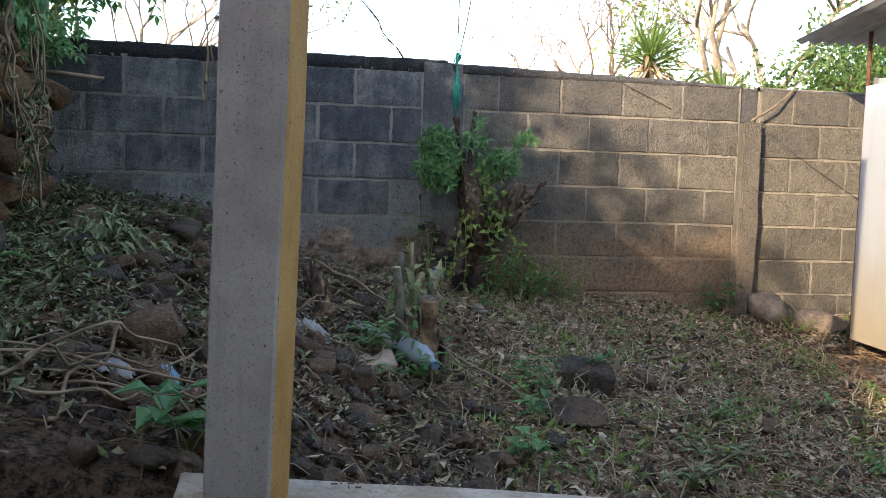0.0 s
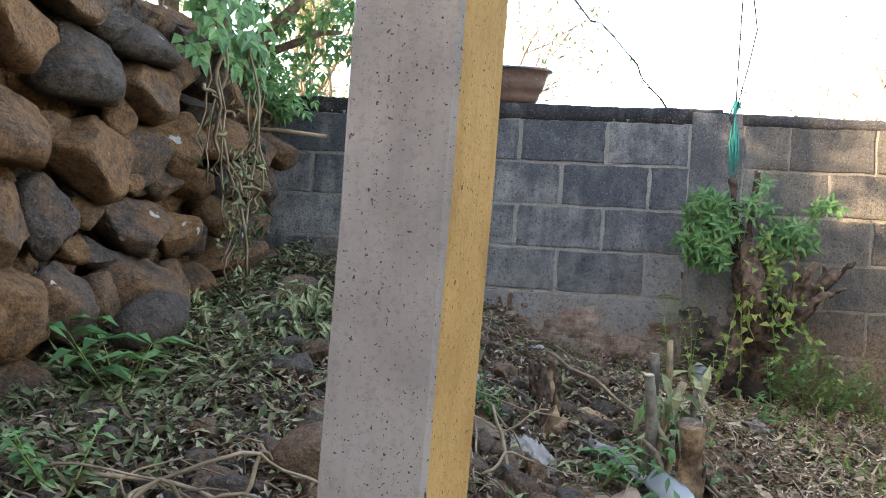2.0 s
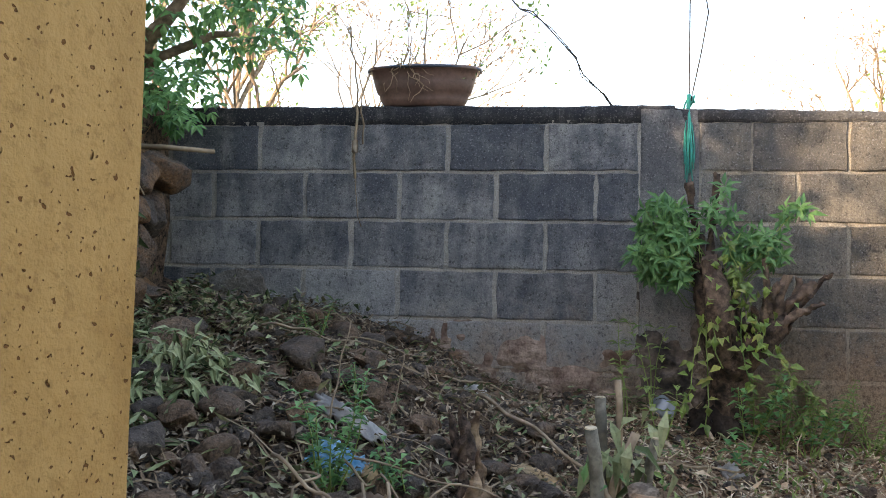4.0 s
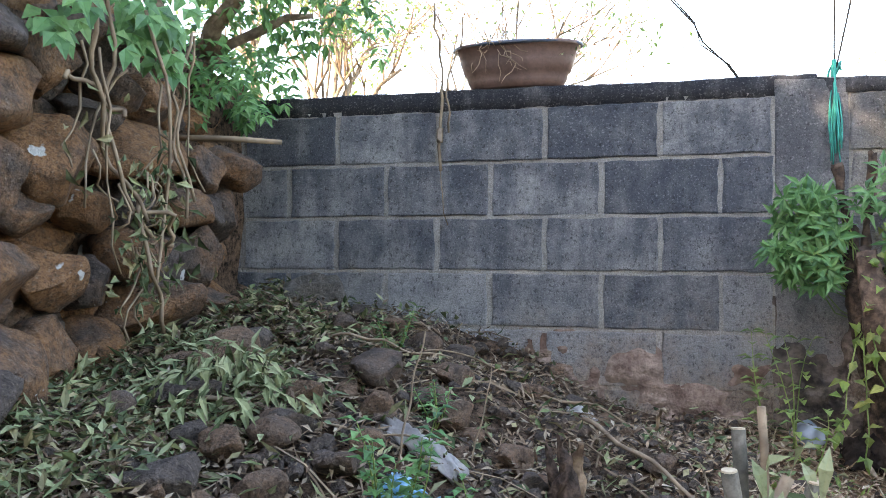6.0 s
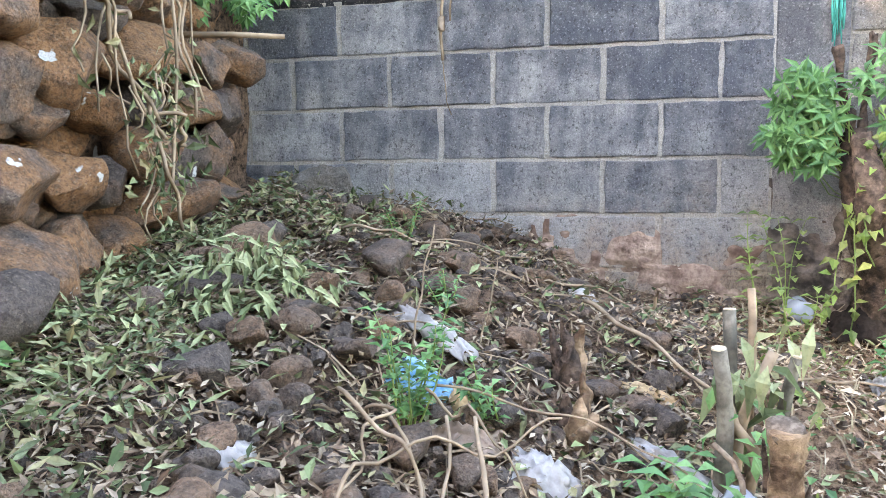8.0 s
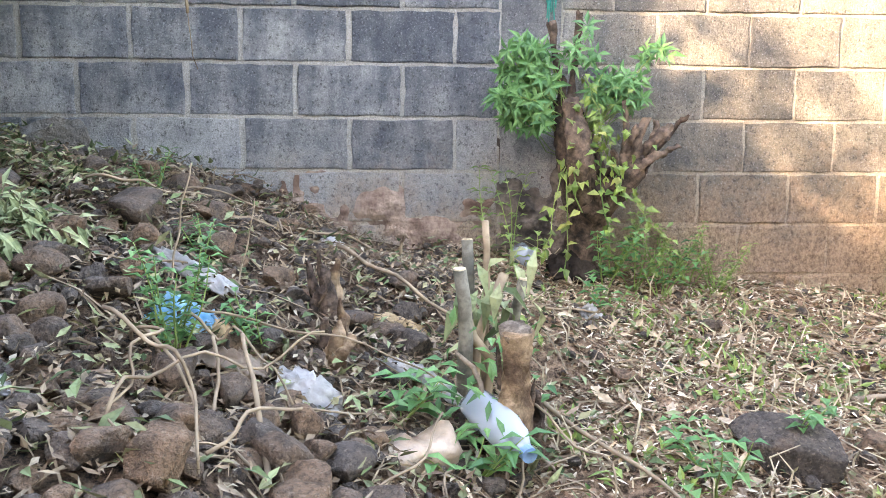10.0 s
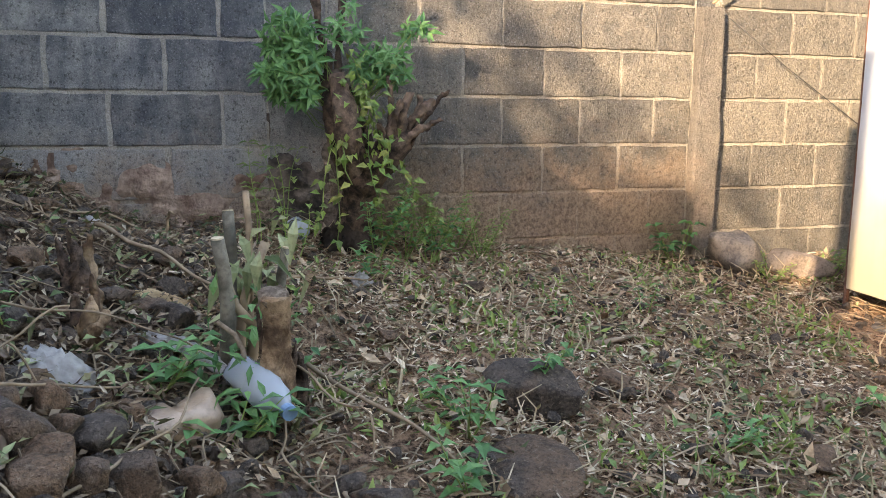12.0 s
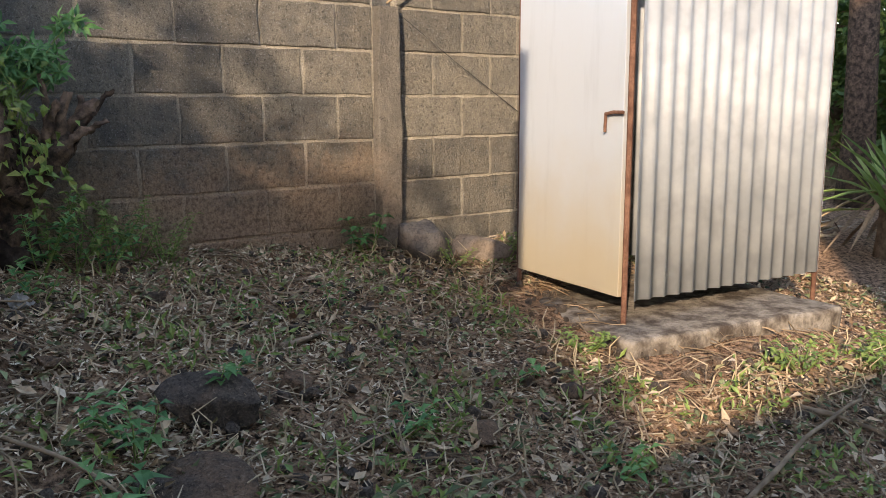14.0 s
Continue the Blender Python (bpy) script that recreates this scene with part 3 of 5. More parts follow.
class Leaves:
    """Gathers many small leaves into one mesh."""

    def __init__(self):
        self.v, self.f = [], []

    def add(self, p, d, n, length, width, curl=0.15):
        d = d.normalized()
        s = d.cross(n)
        if s.length < 1e-4:
            s = d.orthogonal()
        s.normalize()
        n = s.cross(d)
        k = len(self.v)
        mid, sag = p + d * length * 0.45, n * (-curl * length)
        self.v += [p, mid + s * width * 0.5 + n * width * 0.22, mid, mid - s * width * 0.5 + n * width * 0.22, p + d * length + sag]
        self.f += [(k, k + 2, k + 1), (k, k + 3, k + 2), (k + 2, k + 4, k + 1), (k + 2, k + 3, k + 4)]

    def spray(self, p, d, n, count, length, width, spread=0.9, drop=0.2):
        """A compound leaf: leaflets in pairs along a rachis, one at its tip."""
        d = d.normalized()
        s = d.cross(n)
        s = s.normalized() if s.length > 1e-4 else d.orthogonal().normalized()
        reach = length * 0.55 * count
        for i in range(count):
            q = p + d * reach * (i + 1) / count + Vector((0, 0, -drop * reach * ((i + 1) / count) ** 2))
            for side in (-1, 1):
                self.add(q, (d * (1 - spread * 0.5) + s * side * spread).normalized() + Vector((0, 0, -0.2)), n, length * random.uniform(0.8, 1.1), width)
        self.add(p + d * reach + Vector((0, 0, -drop * reach)), d + Vector((0, 0, -0.3)), n, length * 1.1, width)

    def make(self, name, material, parent=None):
        return tagged(raw(name, self.v, self.f, material, parent), kind="stuff")


def rand_dir(up=0.0):
    return Vector((random.gauss(0, 1), random.gauss(0, 1), random.gauss(0, 1) + up)).normalized()


def join_tubes(name, lines_of, material, parent=None, sides=5):
    bm = bmesh.new()
    for pts, radii in lines_of:
        tube(pts, radii, sides, True, bm)
    return tagged(part(name, bm, material, parent, "", True), kind="stuff" if len(lines_of) > 5 else "")


def bent(a, b, steps=5, wob=0.02):
    """Points from a to b along a softly swaying line."""
    a, b = Vector(a), Vector(b)
    u, v, w = rand_dir() * wob, rand_dir() * wob * 0.7, rand_dir() * wob * 0.4
    return [a.lerp(b, f) + u * math.sin(math.pi * f) * 1.4 + v * math.sin(2 * math.pi * f) + w * math.sin(5 * math.pi * f) for f in (i / steps for i in range(steps + 1))]


def tree(name, x, y, z, height, girth, label, leafmat, leaf=0.06, per_tip=14, spread=0.55, depth=4, bare=False, seed=1, crown_r=0.25, lean=(0, 0), limbs_from=0.35, bark=None, mass=None):
    """A tapered trunk with forking limbs and a crown of many small leaves."""
    random.seed(seed)
    root = thing(name, x, y, z, label, name.split("_")[-1] if name != "bare_tree" else "tree")
    lines_of, tips = [], []

    def grow(p, d, length, r, level):
        end = p + d * length
        pts = bent(p, end, 3, length * 0.06)
        lines_of.append((pts, [r, r * 0.88, r * 0.76, r * 0.62]))
        if level == 0:
            tips.append((end, d))
            return
        for i in range(3 if level > 1 else 4):
            nd = (d + rand_dir(0.25) * spread * 1.25).normalized()
            at = pts[2].lerp(end, random.random())
            grow(at, nd, length * random.uniform(0.55, 0.8), r * 0.55, level - 1)
        if level < 3:
            tips.append((end, d))

    grow(Vector(), Vector((lean[0], lean[1], 1)).normalized(), height * limbs_from, girth, depth)
    join_tubes("trunk", lines_of, bark or BARK, root, 6)
    lv = Leaves()
    for p, d in tips:
        for _ in range(per_tip):
            q = p + rand_dir() * crown_r * random.random() ** 0.5
            lv.add(q, rand_dir(-0.4), rand_dir(1.0), leaf * random.uniform(0.7, 1.3), leaf * random.uniform(0.35, 0.55))
    if mass:
        cx, cy, cz, rx, rz_, count = mass
        clumps = [Vector((cx, cy, cz)) + Vector((q.x * rx, q.y * rx * 0.8, q.z * rz_)) * random.uniform(0.5, 1.0) for q in (rand_dir() for _ in range(count // 30))]
        for c in clumps:
            for _ in range(30):
                lv.add(c + rand_dir() * 0.32 * random.random() ** 0.5, rand_dir(-0.5), rand_dir(0.8), leaf * random.uniform(0.7, 1.3), leaf * random.uniform(0.35, 0.55))
    if lv.v:
        lv.make("crown", leafmat, root)
    return root


def weed(x, y, h, label, material=GREEN, stems=3, leaf=0.04, seed=0, width=0.5, pairs=6, lean=0.35, z=None):
    """A leafy herb: thin stems with leaves in pairs."""
    random.seed(seed * 17 + 3)
    root = thing("weed", x, y, ground_z(x, y) - 0.01 if z is None else z, label, "weed", "weeds in the yard")
    lines_of, lv = [], Leaves()
    for i in range(stems):
        a = random.uniform(0, 6.28)
        tip = Vector((math.cos(a) * lean * h, math.sin(a) * lean * h, h * random.uniform(0.65, 1.0)))
        pts = bent((random.uniform(-0.01, 0.01), random.uniform(-0.01, 0.01), 0), tip, 5, h * 0.03)
        lines_of.append((pts, [0.003, 0.0028, 0.0025, 0.002, 0.0015, 0.001]))
        for j in range(pairs):
            f = 0.25 + 0.75 * (j + 1) / pairs
            q = Vector((0, 0, 0)).lerp(tip, f)
            ang = j * 1.57 + random.uniform(-0.4, 0.4)
            for s in (0, math.pi):
                d = Vector((math.cos(ang + s), math.sin(ang + s), random.uniform(-0.1, 0.5)))
                lv.add(q, d, Vector((0, 0, 1)), leaf * random.uniform(0.6, 1.2), leaf * width, 0.25)
    join_tubes("stem", lines_of, LIME, root, 4)
    lv.make("leaves", material, root)
    return root


# ---- plants behind the wall ----
def yucca(x, y, z, h, r, blades, label, seed):
    random.seed(seed)
    root = thing("yucca", x, y, z, label, "plant", "yuccas behind the wall")
    join_tubes("trunk", [([(0, 0, 0), (0.02, 0, h * 0.5), (0, 0, h)], [0.09, 0.075, 0.06])], BARK, root, 8)
    for nm, mat, lo, hi, n in (("crown", LIME, -0.15, 1.0, blades), ("dead_skirt", DRY_LEAF, -1.0, -0.4, blades // 3)):
        v, f = [], []
        for i in range(n):
            a, e = random.uniform(0, 6.28), random.uniform(lo, hi)
            d = Vector((math.cos(a) * math.cos(e), math.sin(a) * math.cos(e), math.sin(e)))
            s = d.cross(Vector((0, 0, 1)))
            s = s.normalized() if s.length > 0.01 else Vector((1, 0, 0))
            b, l = Vector((0, 0, h + random.uniform(-0.2, 0.05))), r * random.uniform(0.75, 1.1)
            k = len(v)
            droop = Vector((0, 0, -0.1 * l))
            v += [b - s * 0.014, b + s * 0.014, b + d * l * 0.5 + s * 0.021, b + d * l * 0.5 - s * 0.021, b + d * l + droop, b + d * l * 0.5 - s.cross(d) * 0.012]
            f += [(k, k + 1, k + 2, k + 5), (k, k + 5, k + 3), (k + 3, k + 5, k + 4), (k + 5, k + 2, k + 4)]
        tagged(raw(nm, v, f, mat, root), kind="stuff")
    return root


OUT = -0.1
yucca(3.28, 4.0, OUT, 2.35, 0.62, 90, "tall yucca with a head of stiff yellow-green blades and dead skirt", 3)
yucca(3.75, 4.3, OUT, 2.0, 0.5, 50, "yucca head with many dead hanging blades", 4)
yucca(4.14, 4.0, OUT, 1.95, 0.55, 70, "low yucca with bright spiky blades behind the wall", 5)
PALEBARK = plain_material("pale_bark", (0.3, 0.24, 0.18), (0.42, 0.34, 0.27), 6, 40, 0.004, 0.9)
tree("tree", 6.6, 9.0, OUT, 8.5, 0.11, "tree with pale trunk and thin crown behind the wall", DEEP, 0.16, 14, 0.6, 4, seed=12, crown_r=0.6, bark=PALEBARK)
tree("tree", 8.0, 9.5, OUT, 8.0, 0.1, "tree with reddish limbs and sparse leaves behind the wall", LIME, 0.15, 12, 0.6, 4, seed=15, crown_r=0.6, bark=PALEBARK)
tree("tree", 7.4, 6.2, OUT, 4.4, 0.14, "dense dark green tree beyond the shed", DEEP, 0.11, 20, 0.75, 4, seed=13, crown_r=0.5, limbs_from=0.28, mass=(-0.2, 0, 2.0, 1.5, 1.5, 5000))
tree("tree", 9.0, 7.0, OUT, 5.4, 0.15, "dense green tree beyond the shed", GREEN, 0.11, 20, 0.75, 4, seed=14, crown_r=0.5, limbs_from=0.28, mass=(0, 0, 2.6, 1.6, 1.9, 5000))
tree("tree", 5.8, 7.5, OUT, 3.4, 0.08, "pale leafy shrub tree behind the wall", WILTED, 0.1, 12, 0.7, 4, seed=16, crown_r=0.4, limbs_from=0.3, mass=(0, 0, 1.8, 0.9, 1.0, 1800))
tree("bare_tree", 4.0, 10.0, OUT, 3.6, 0.06, "leafless thorny tree against the sky", DRY_LEAF, 0.05, 3, 0.6, 5, seed=21, crown_r=0.2, limbs_from=0.3)
tree("bare_tree", 6.0, 12.0, OUT, 7.2, 0.1, "leafless grey tree against the sky", DRY_LEAF, 0.08, 3, 0.6, 5, seed=22, crown_r=0.3, limbs_from=0.3)
tree("shrub", -1.15, 1.3, OUT, 2.2, 0.022, "thin shrub with sparse yellow-green leaves behind the wall", LIME, 0.035, 5, 0.5, 4, seed=31, crown_r=0.1, limbs_from=0.55, bark=TWIG)
tree("shrub", -2.0, 2.4, OUT, 2.9, 0.035, "tall thin shrub with yellow leaves behind the wall", LIME, 0.05, 7, 0.5, 4, seed=33, crown_r=0.14, limbs_from=0.5, bark=TWIG)
tree("tree", -4.2, 6.0, OUT, 5.6, 0.12, "slender tree with pale dry crown behind the wall", LIME, 0.09, 8, 0.6, 4, seed=35, crown_r=0.35, bark=TWIG)
tree("bare_tree", -2.6, 7.0, OUT, 5.2, 0.06, "bare twiggy tree behind the wall", DRY_LEAF, 0.06, 3, 0.55, 5, seed=36, crown_r=0.2, bark=PALEBARK)
for tx, ty, sd in ((7.6, 0.6, 41), (8.4, -0.6, 42), (9.4, 1.6, 43)):
    tree("tree", tx, ty, -0.35, 3.8, 0.2, "shady dark tree at the end of the path", DEEP, 0.12, 20, 0.8, 4, seed=sd, crown_r=0.5, limbs_from=0.25, mass=(0, 0, 1.9, 1.5, 1.7, 6000))
stub = join_tubes("tree_stump", [([(6.5, -0.1, -0.4), (6.53, -0.08, 0.5), (6.48, -0.05, 1.9)], [0.16, 0.12, 0.1])], DARKBARK, None, 12)
tagged(stub, "thick dark dead trunk in the shade", "trunk")
yucca(5.15, -1.0, -0.32, 0.55, 0.62, 40, "small palm with arching green blades by the path", 8)
random.seed(48)
frond = thing("dry_frond", 5.1, -0.55, -0.28, "dry tan palm frond fallen by the path", "palm frond")
lv = Leaves()
for i in range(60):
    lv.add(Vector((random.uniform(-0.5, 0.5), random.gauss(0, 0.05), random.uniform(0.02, 0.3))), Vector((random.choice((-1, 1)), random.gauss(0, 0.3), random.gauss(-0.2, 0.25))), rand_dir(1), random.uniform(0.25, 0.5), 0.03)
lv.make("blades", DRY_LEAF, frond)

# ---- tree and creepers over the stone wall ----
random.seed(51)
fig = thing("overhanging_tree", -2.0, -0.25, 1.35, "leafy tree leaning out over the stone wall corner", "tree")
limbs = [(bent((0, 0, 0), (0.42, 0.02, 0.2), 4, 0.02), [0.06, 0.055, 0.05, 0.045, 0.04]), (bent((0.38, 0, 0.2), (0.66, -0.1, 0.5), 4, 0.02), [0.04, 0.035, 0.03, 0.025, 0.02]),
         (bent((0.3, 0, 0.15), (0.1, -0.25, 0.7), 4, 0.03), [0.04, 0.03, 0.03, 0.02, 0.02]), (bent((0.4, 0, 0.2), (0.75, 0.12, 0.35), 4, 0.02), [0.03, 0.02, 0.02, 0.015, 0.01])]
join_tubes("trunk", limbs, BARK, fig, 8)
lv = Leaves()
for _ in range(330):
    p = Vector((random.uniform(0.15, 0.95), random.uniform(-0.2, 0.45), random.uniform(0.05, 0.95)))
    if p.z < 0.3 and p.x > 0.75 - random.random() * 0.3:
        continue
    lv.spray(p, rand_dir(-0.3), Vector((0.2, -0.5, 1)).normalized(), random.randint(2, 3), 0.062, 0.03)
for _ in range(46):
    p = Vector((random.uniform(0.3, 0.62), random.uniform(-0.15, 0.15), random.uniform(-0.02, 0.2)))
    lv.spray(p, Vector((random.uniform(-0.2, 0.6), random.uniform(-0.7, 0.2), -0.4)), Vector((0.2, -0.6, 0.8)), 3, 0.05, 0.024)
lv.make("crown", GREEN, fig)
# Unseen upper crown and limbs, added to shade the bank and stone wall.
lv = Leaves()
for _ in range(190):
    q = rand_dir() * random.random() ** 0.33
    c = Vector((-0.1 + q.x * 1.2, -0.75 + q.y * 1.25, 1.6 + q.z * 0.7))
    for _ in range(34):
        lv.add(c + rand_dir() * 0.24 * random.random() ** 0.4, rand_dir(-0.4), rand_dir(1.0), random.uniform(0.08, 0.14), random.uniform(0.04, 0.06))
lv.make("upper_crown", DEEP, fig)
join_tubes("upper_limb", [(bent((0.1, -0.25, 0.65), (-0.3, -0.9, 1.7), 5, 0.06), [0.035, 0.03, 0.027, 0.024, 0.02, 0.012]), (bent((0.0, -0.1, 0.3), (0.2, -0.3, 1.6), 5, 0.05), [0.04, 0.035, 0.03, 0.025, 0.02, 0.012]), (bent((0.0, 0.0, 0.2), (-0.6, -0.2, 1.8), 5, 0.06), [0.045, 0.04, 0.03, 0.025, 0.02, 0.012])], BARK, fig, 7)

creeper = thing("creeper", -1.5, -1.12, 1.5, "green-leaved creeper with dry stems hanging on stones", "creeper")
lv, dead, stems = Leaves(), Leaves(), []
for k in range(7):
    y0 = random.uniform(-0.2, 0.3)
    for _ in range(7):
        p = Vector((random.uniform(0.02, 0.16), y0 + random.uniform(-0.1, 0.1), random.uniform(-0.13, 0.15)))
        lv.spray(p, Vector((0.5, random.uniform(-0.5, 0.5), -0.6)), Vector((0.7, -0.4, 0.6)), 2, 0.065, 0.04)
for k in range(5):
    y0, z0 = random.uniform(-0.1, 0.42), random.uniform(-0.25, 0.15)
    drop = random.uniform(0.15, 0.6)
    pts = bent((0.13, y0, z0), (0.15 + random.uniform(-0.02, 0.04), y0 + random.uniform(-0.18, 0.1), z0 - drop), 7, 0.03)
    stems.append((pts, [0.004] * 4 + [0.003] * 4))
    for _ in range(5):
        q = random.choice(pts[2:])
        dead.add(q + rand_dir() * 0.02, rand_dir(-1.0), rand_dir(), random.uniform(0.03, 0.06), random.uniform(0.012, 0.025), 0.3)
for _ in range(70):
    q = Vector((0.15 + random.uniform(0, 0.05), 0.2 + random.gauss(0, 0.09), -0.6 + random.gauss(0, 0.15)))
    dead.add(q, rand_dir(-1.0), rand_dir(), random.uniform(0.03, 0.07), random.uniform(0.012, 0.03), 0.3)
for y0, z0, y1, z1, rad in ((-0.12, -0.1, 0.08, -0.62, 0.0065), (-0.05, 0.0, 0.1, -0.66, 0.006), (0.1, -0.05, 0.12, -0.8, 0.005), (0.2, -0.12, 0.3, -0.55, 0.005), (0.32, -0.05, 0.26, -0.6, 0.005), (-0.2, -0.3, -0.02, -0.36, 0.006), (0.08, -0.55, 0.16, -0.92, 0.006), (0.04, -0.6, 0.2, -0.68, 0.006)):
    stems.append((bent((0.17, y0, z0), (0.2, y1, z1), 12, 0.04), rad))
for _ in range(16):
    a = Vector((0.16, 0.1 + random.gauss(0, 0.06), -0.62 + random.gauss(0, 0.1)))
    stems.append((bent(a, a + Vector((random.uniform(0, 0.03), random.gauss(0, 0.07), random.gauss(0, 0.1))), 5, 0.03), 0.003))
for _ in range(120):
    q = Vector((0.16 + random.uniform(0, 0.05), 0.1 + random.gauss(0, 0.07), -0.66 + random.gauss(0, 0.13)))
    dead.add(q, rand_dir(-1.0), rand_dir(), random.uniform(0.02, 0.05), random.uniform(0.01, 0.022), 0.3)
join_tubes("dry_tangle", stems, TWIG, creeper, 5)
lv.make("leaves", GREEN, creeper)
dead.make("dead_leaves", WILTED, creeper)
# Clumps and loose leaves thin out upwards to soften that shadow edge.
random.seed(57)
lv = Leaves()
for k in range(100):
    c = Vector((random.uniform(-0.5, -0.02), random.uniform(-4.2, 2.3), 0.68 * random.random() ** 1.5))
    r = random.uniform(0.06, 0.17)
    for _ in range(16):
        lv.add(c + rand_dir() * r * random.random() ** 0.4, rand_dir(), rand_dir(), random.uniform(0.06, 0.11), 0.05)
for k in range(75):
    c = Vector((random.uniform(-0.4, -0.02), random.uniform(-4.2, -1.3), random.uniform(0.0, 0.42)))
    for _ in range(30):
        lv.add(c + rand_dir() * 0.16 * random.random() ** 0.4, rand_dir(), rand_dir(), random.uniform(0.06, 0.11), 0.05)
for k in range(900):
    c = Vector((random.uniform(-0.5, 0.0), random.uniform(-4.2, 2.3), 0.76 * random.random() ** 1.3))
    lv.add(c, rand_dir(), rand_dir(), random.uniform(0.06, 0.11), 0.05)
lv.make("foliage", DEEP, shade_foliage)
peg = join_tubes("stick", [([(-1.6, -0.7, 1.17), (-1.3, -0.62, 1.165), (-1.16, -0.55, 1.16)], [0.011, 0.01, 0.008])], TWIG)
tagged(peg, "bare dry stick poking out of the stone wall", "stick")

# ---- pot on the wall ----
pot = thing("plant_pot", -0.515, 0.07, 1.425, "oval brown plastic plant pot with a dark rim on the wall", "plant pot")


def pot_body():
    """Oval trough with a stepped wall, rolled rim and hollow inside."""
    bm = bmesh.new()
    prof = [(0.15, 0.0), (0.168, 0.004), (0.185, 0.03), (0.19, 0.055), (0.198, 0.058), (0.213, 0.1), (0.222, 0.145), (0.236, 0.148), (0.238, 0.162), (0.226, 0.164), (0.214, 0.15), (0.2, 0.12)]
    rings = []
    for r, z in prof:
        rings.append([bm.verts.new((r * math.copysign(abs(math.cos(a)) ** 0.8, math.cos(a)), r * 0.42 * math.copysign(abs(math.sin(a)) ** 0.8, math.sin(a)), z)) for a in (2 * math.pi * i / 40 for i in range(40))])
    for i, (a, b) in enumerate(zip(rings, rings[1:])):
        for k in range(40):
            f = bm.faces.new((a[k], a[(k + 1) % 40], b[(k + 1) % 40], b[k]))
    bm.faces.new(rings[0][::-1])
    f = bm.faces.new(rings[-1])
    return bm


part("body", pot_body(), CLAY, pot, "", True)
DARKRIM = plain_material("dark_plastic_rim", (0.025, 0.035, 0.05), (0.05, 0.06, 0.075), 10, 60, 0, 0.5)
rim = [(0.238 * math.cos(a), 0.102 * math.sin(a), 0.156) for a in (2 * math.pi * i / 36 for i in range(37))]
join_tubes("rim", [(rim, 0.0075)], DARKRIM, pot, 6)
random.seed(61)
dry = thing("dry_plant", -0.515, 0.07, 1.545, "dead twiggy plant in the pot", "plant")
lines_of = [(bent((0.0, 0, 0), (0.01, 0, 0.3), 5, 0.004), [0.004] * 6), (bent((0.01, 0, 0.27), (0.11, 0.02, 0.26), 4, 0.01), [0.002] * 5), (bent((0.01, 0, 0.27), (-0.08, 0.0, 0.31), 4, 0.01), [0.002] * 5), (bent((0.01, 0, 0.18), (0.06, 0.0, 0.22), 3, 0.01), [0.002] * 4)]
for _ in range(46):
    a = Vector((random.uniform(-0.13, 0.02), random.uniform(-0.1, 0.0), random.uniform(0.0, 0.04)))
    lines_of.append((bent(a, a + Vector((random.uniform(-0.08, 0.1), random.uniform(-0.06, 0.0), random.uniform(-0.13, 0.1))), 4, 0.015), [0.002, 0.002, 0.002, 0.0015, 0.001]))
join_tubes("twig_tangle", lines_of, TWIG, dry, 4)
lv = Leaves()
for _ in range(90):
    lv.add(Vector((random.choice((random.uniform(-0.16, 0.03), random.uniform(0.16, 0.25))), random.uniform(-0.08, 0.08), random.uniform(-0.02, 0.1))), rand_dir(), rand_dir(1), random.uniform(0.012, 0.025), 0.008)
lv.make("leaves", WILTED, dry)
vine = thing("vine", -0.78, -0.02, 1.42, "dry vine root hanging over the wall cap", "vine")
lines_of = [(bent((0.0, 0.12, 0.02), (0.0, -0.01, 0.0), 3, 0.01) + bent((0.005, -0.012, -0.03), (0.0, -0.012, -0.3), 6, 0.007), 0.006), (bent((0.03, 0.1, 0.03), (0.02, -0.01, 0.0), 3, 0.01) + bent((0.02, -0.012, -0.03), (0.03, -0.012, -0.16), 4, 0.008), 0.004),
            (bent((0, 0, 0.0), (-0.04, 0.03, 0.34), 6, 0.015), 0.004), (bent((0.02, 0, 0.0), (0.07, 0.03, 0.28), 6, 0.02), 0.003), (bent((0.0, -0.012, -0.3), (0.03, -0.012, -0.5), 4, 0.006), 0.002)]
join_tubes("stem", lines_of, TWIG, vine, 5)
part("knot", box(-0.012, 0.012, -0.024, -0.004, -0.2, -0.14, 0.008, 0.005, 2), BARK, vine, "knotted brown scrap", True)

# ---- wires and rope ----
random.seed(71)
wire = thing("wire", 0.56, 0.04, 1.41, "twisted wires tied to an anchor on the wall", "wire")
join_tubes("strand", [(bent((0, 0, 0), (-0.045, -0.3, 0.75), 8, 0.006), 0.003)], WIRE, wire, 5)
join_tubes("strand", [([(0, 0, 0), (0.03, -0.08, 0.2), (0.045, -0.14, 0.34), (0.005, -0.2, 0.5), (-0.06, -0.3, 0.75)], 0.003)], WIRE, wire, 5)
join_tubes("anchor_loop", [([(0.02 * math.cos(a), 0.01 * math.sin(a), 0.02 + 0.03 * math.sin(a * 1.3)) for a in (i * 0.6 for i in range(14))], 0.004)], ROPE, wire, 5)
rope = thing("rope", 0.555, -0.012, 1.44, "frayed green plastic rope hanging down the wall", "rope")
join_tubes("frayed_end", [(bent((random.uniform(-0.008, 0.008), 0.02, 0.02), (random.uniform(-0.03, 0.02), -0.006, random.uniform(-0.34, -0.2)), 6, 0.006), 0.0028) for _ in range(16)], ROPE, rope, 4)
wire2 = thing("wire", 0.27, 0.05, 1.405, "thin twisted wire rising from the wall cap", "wire")
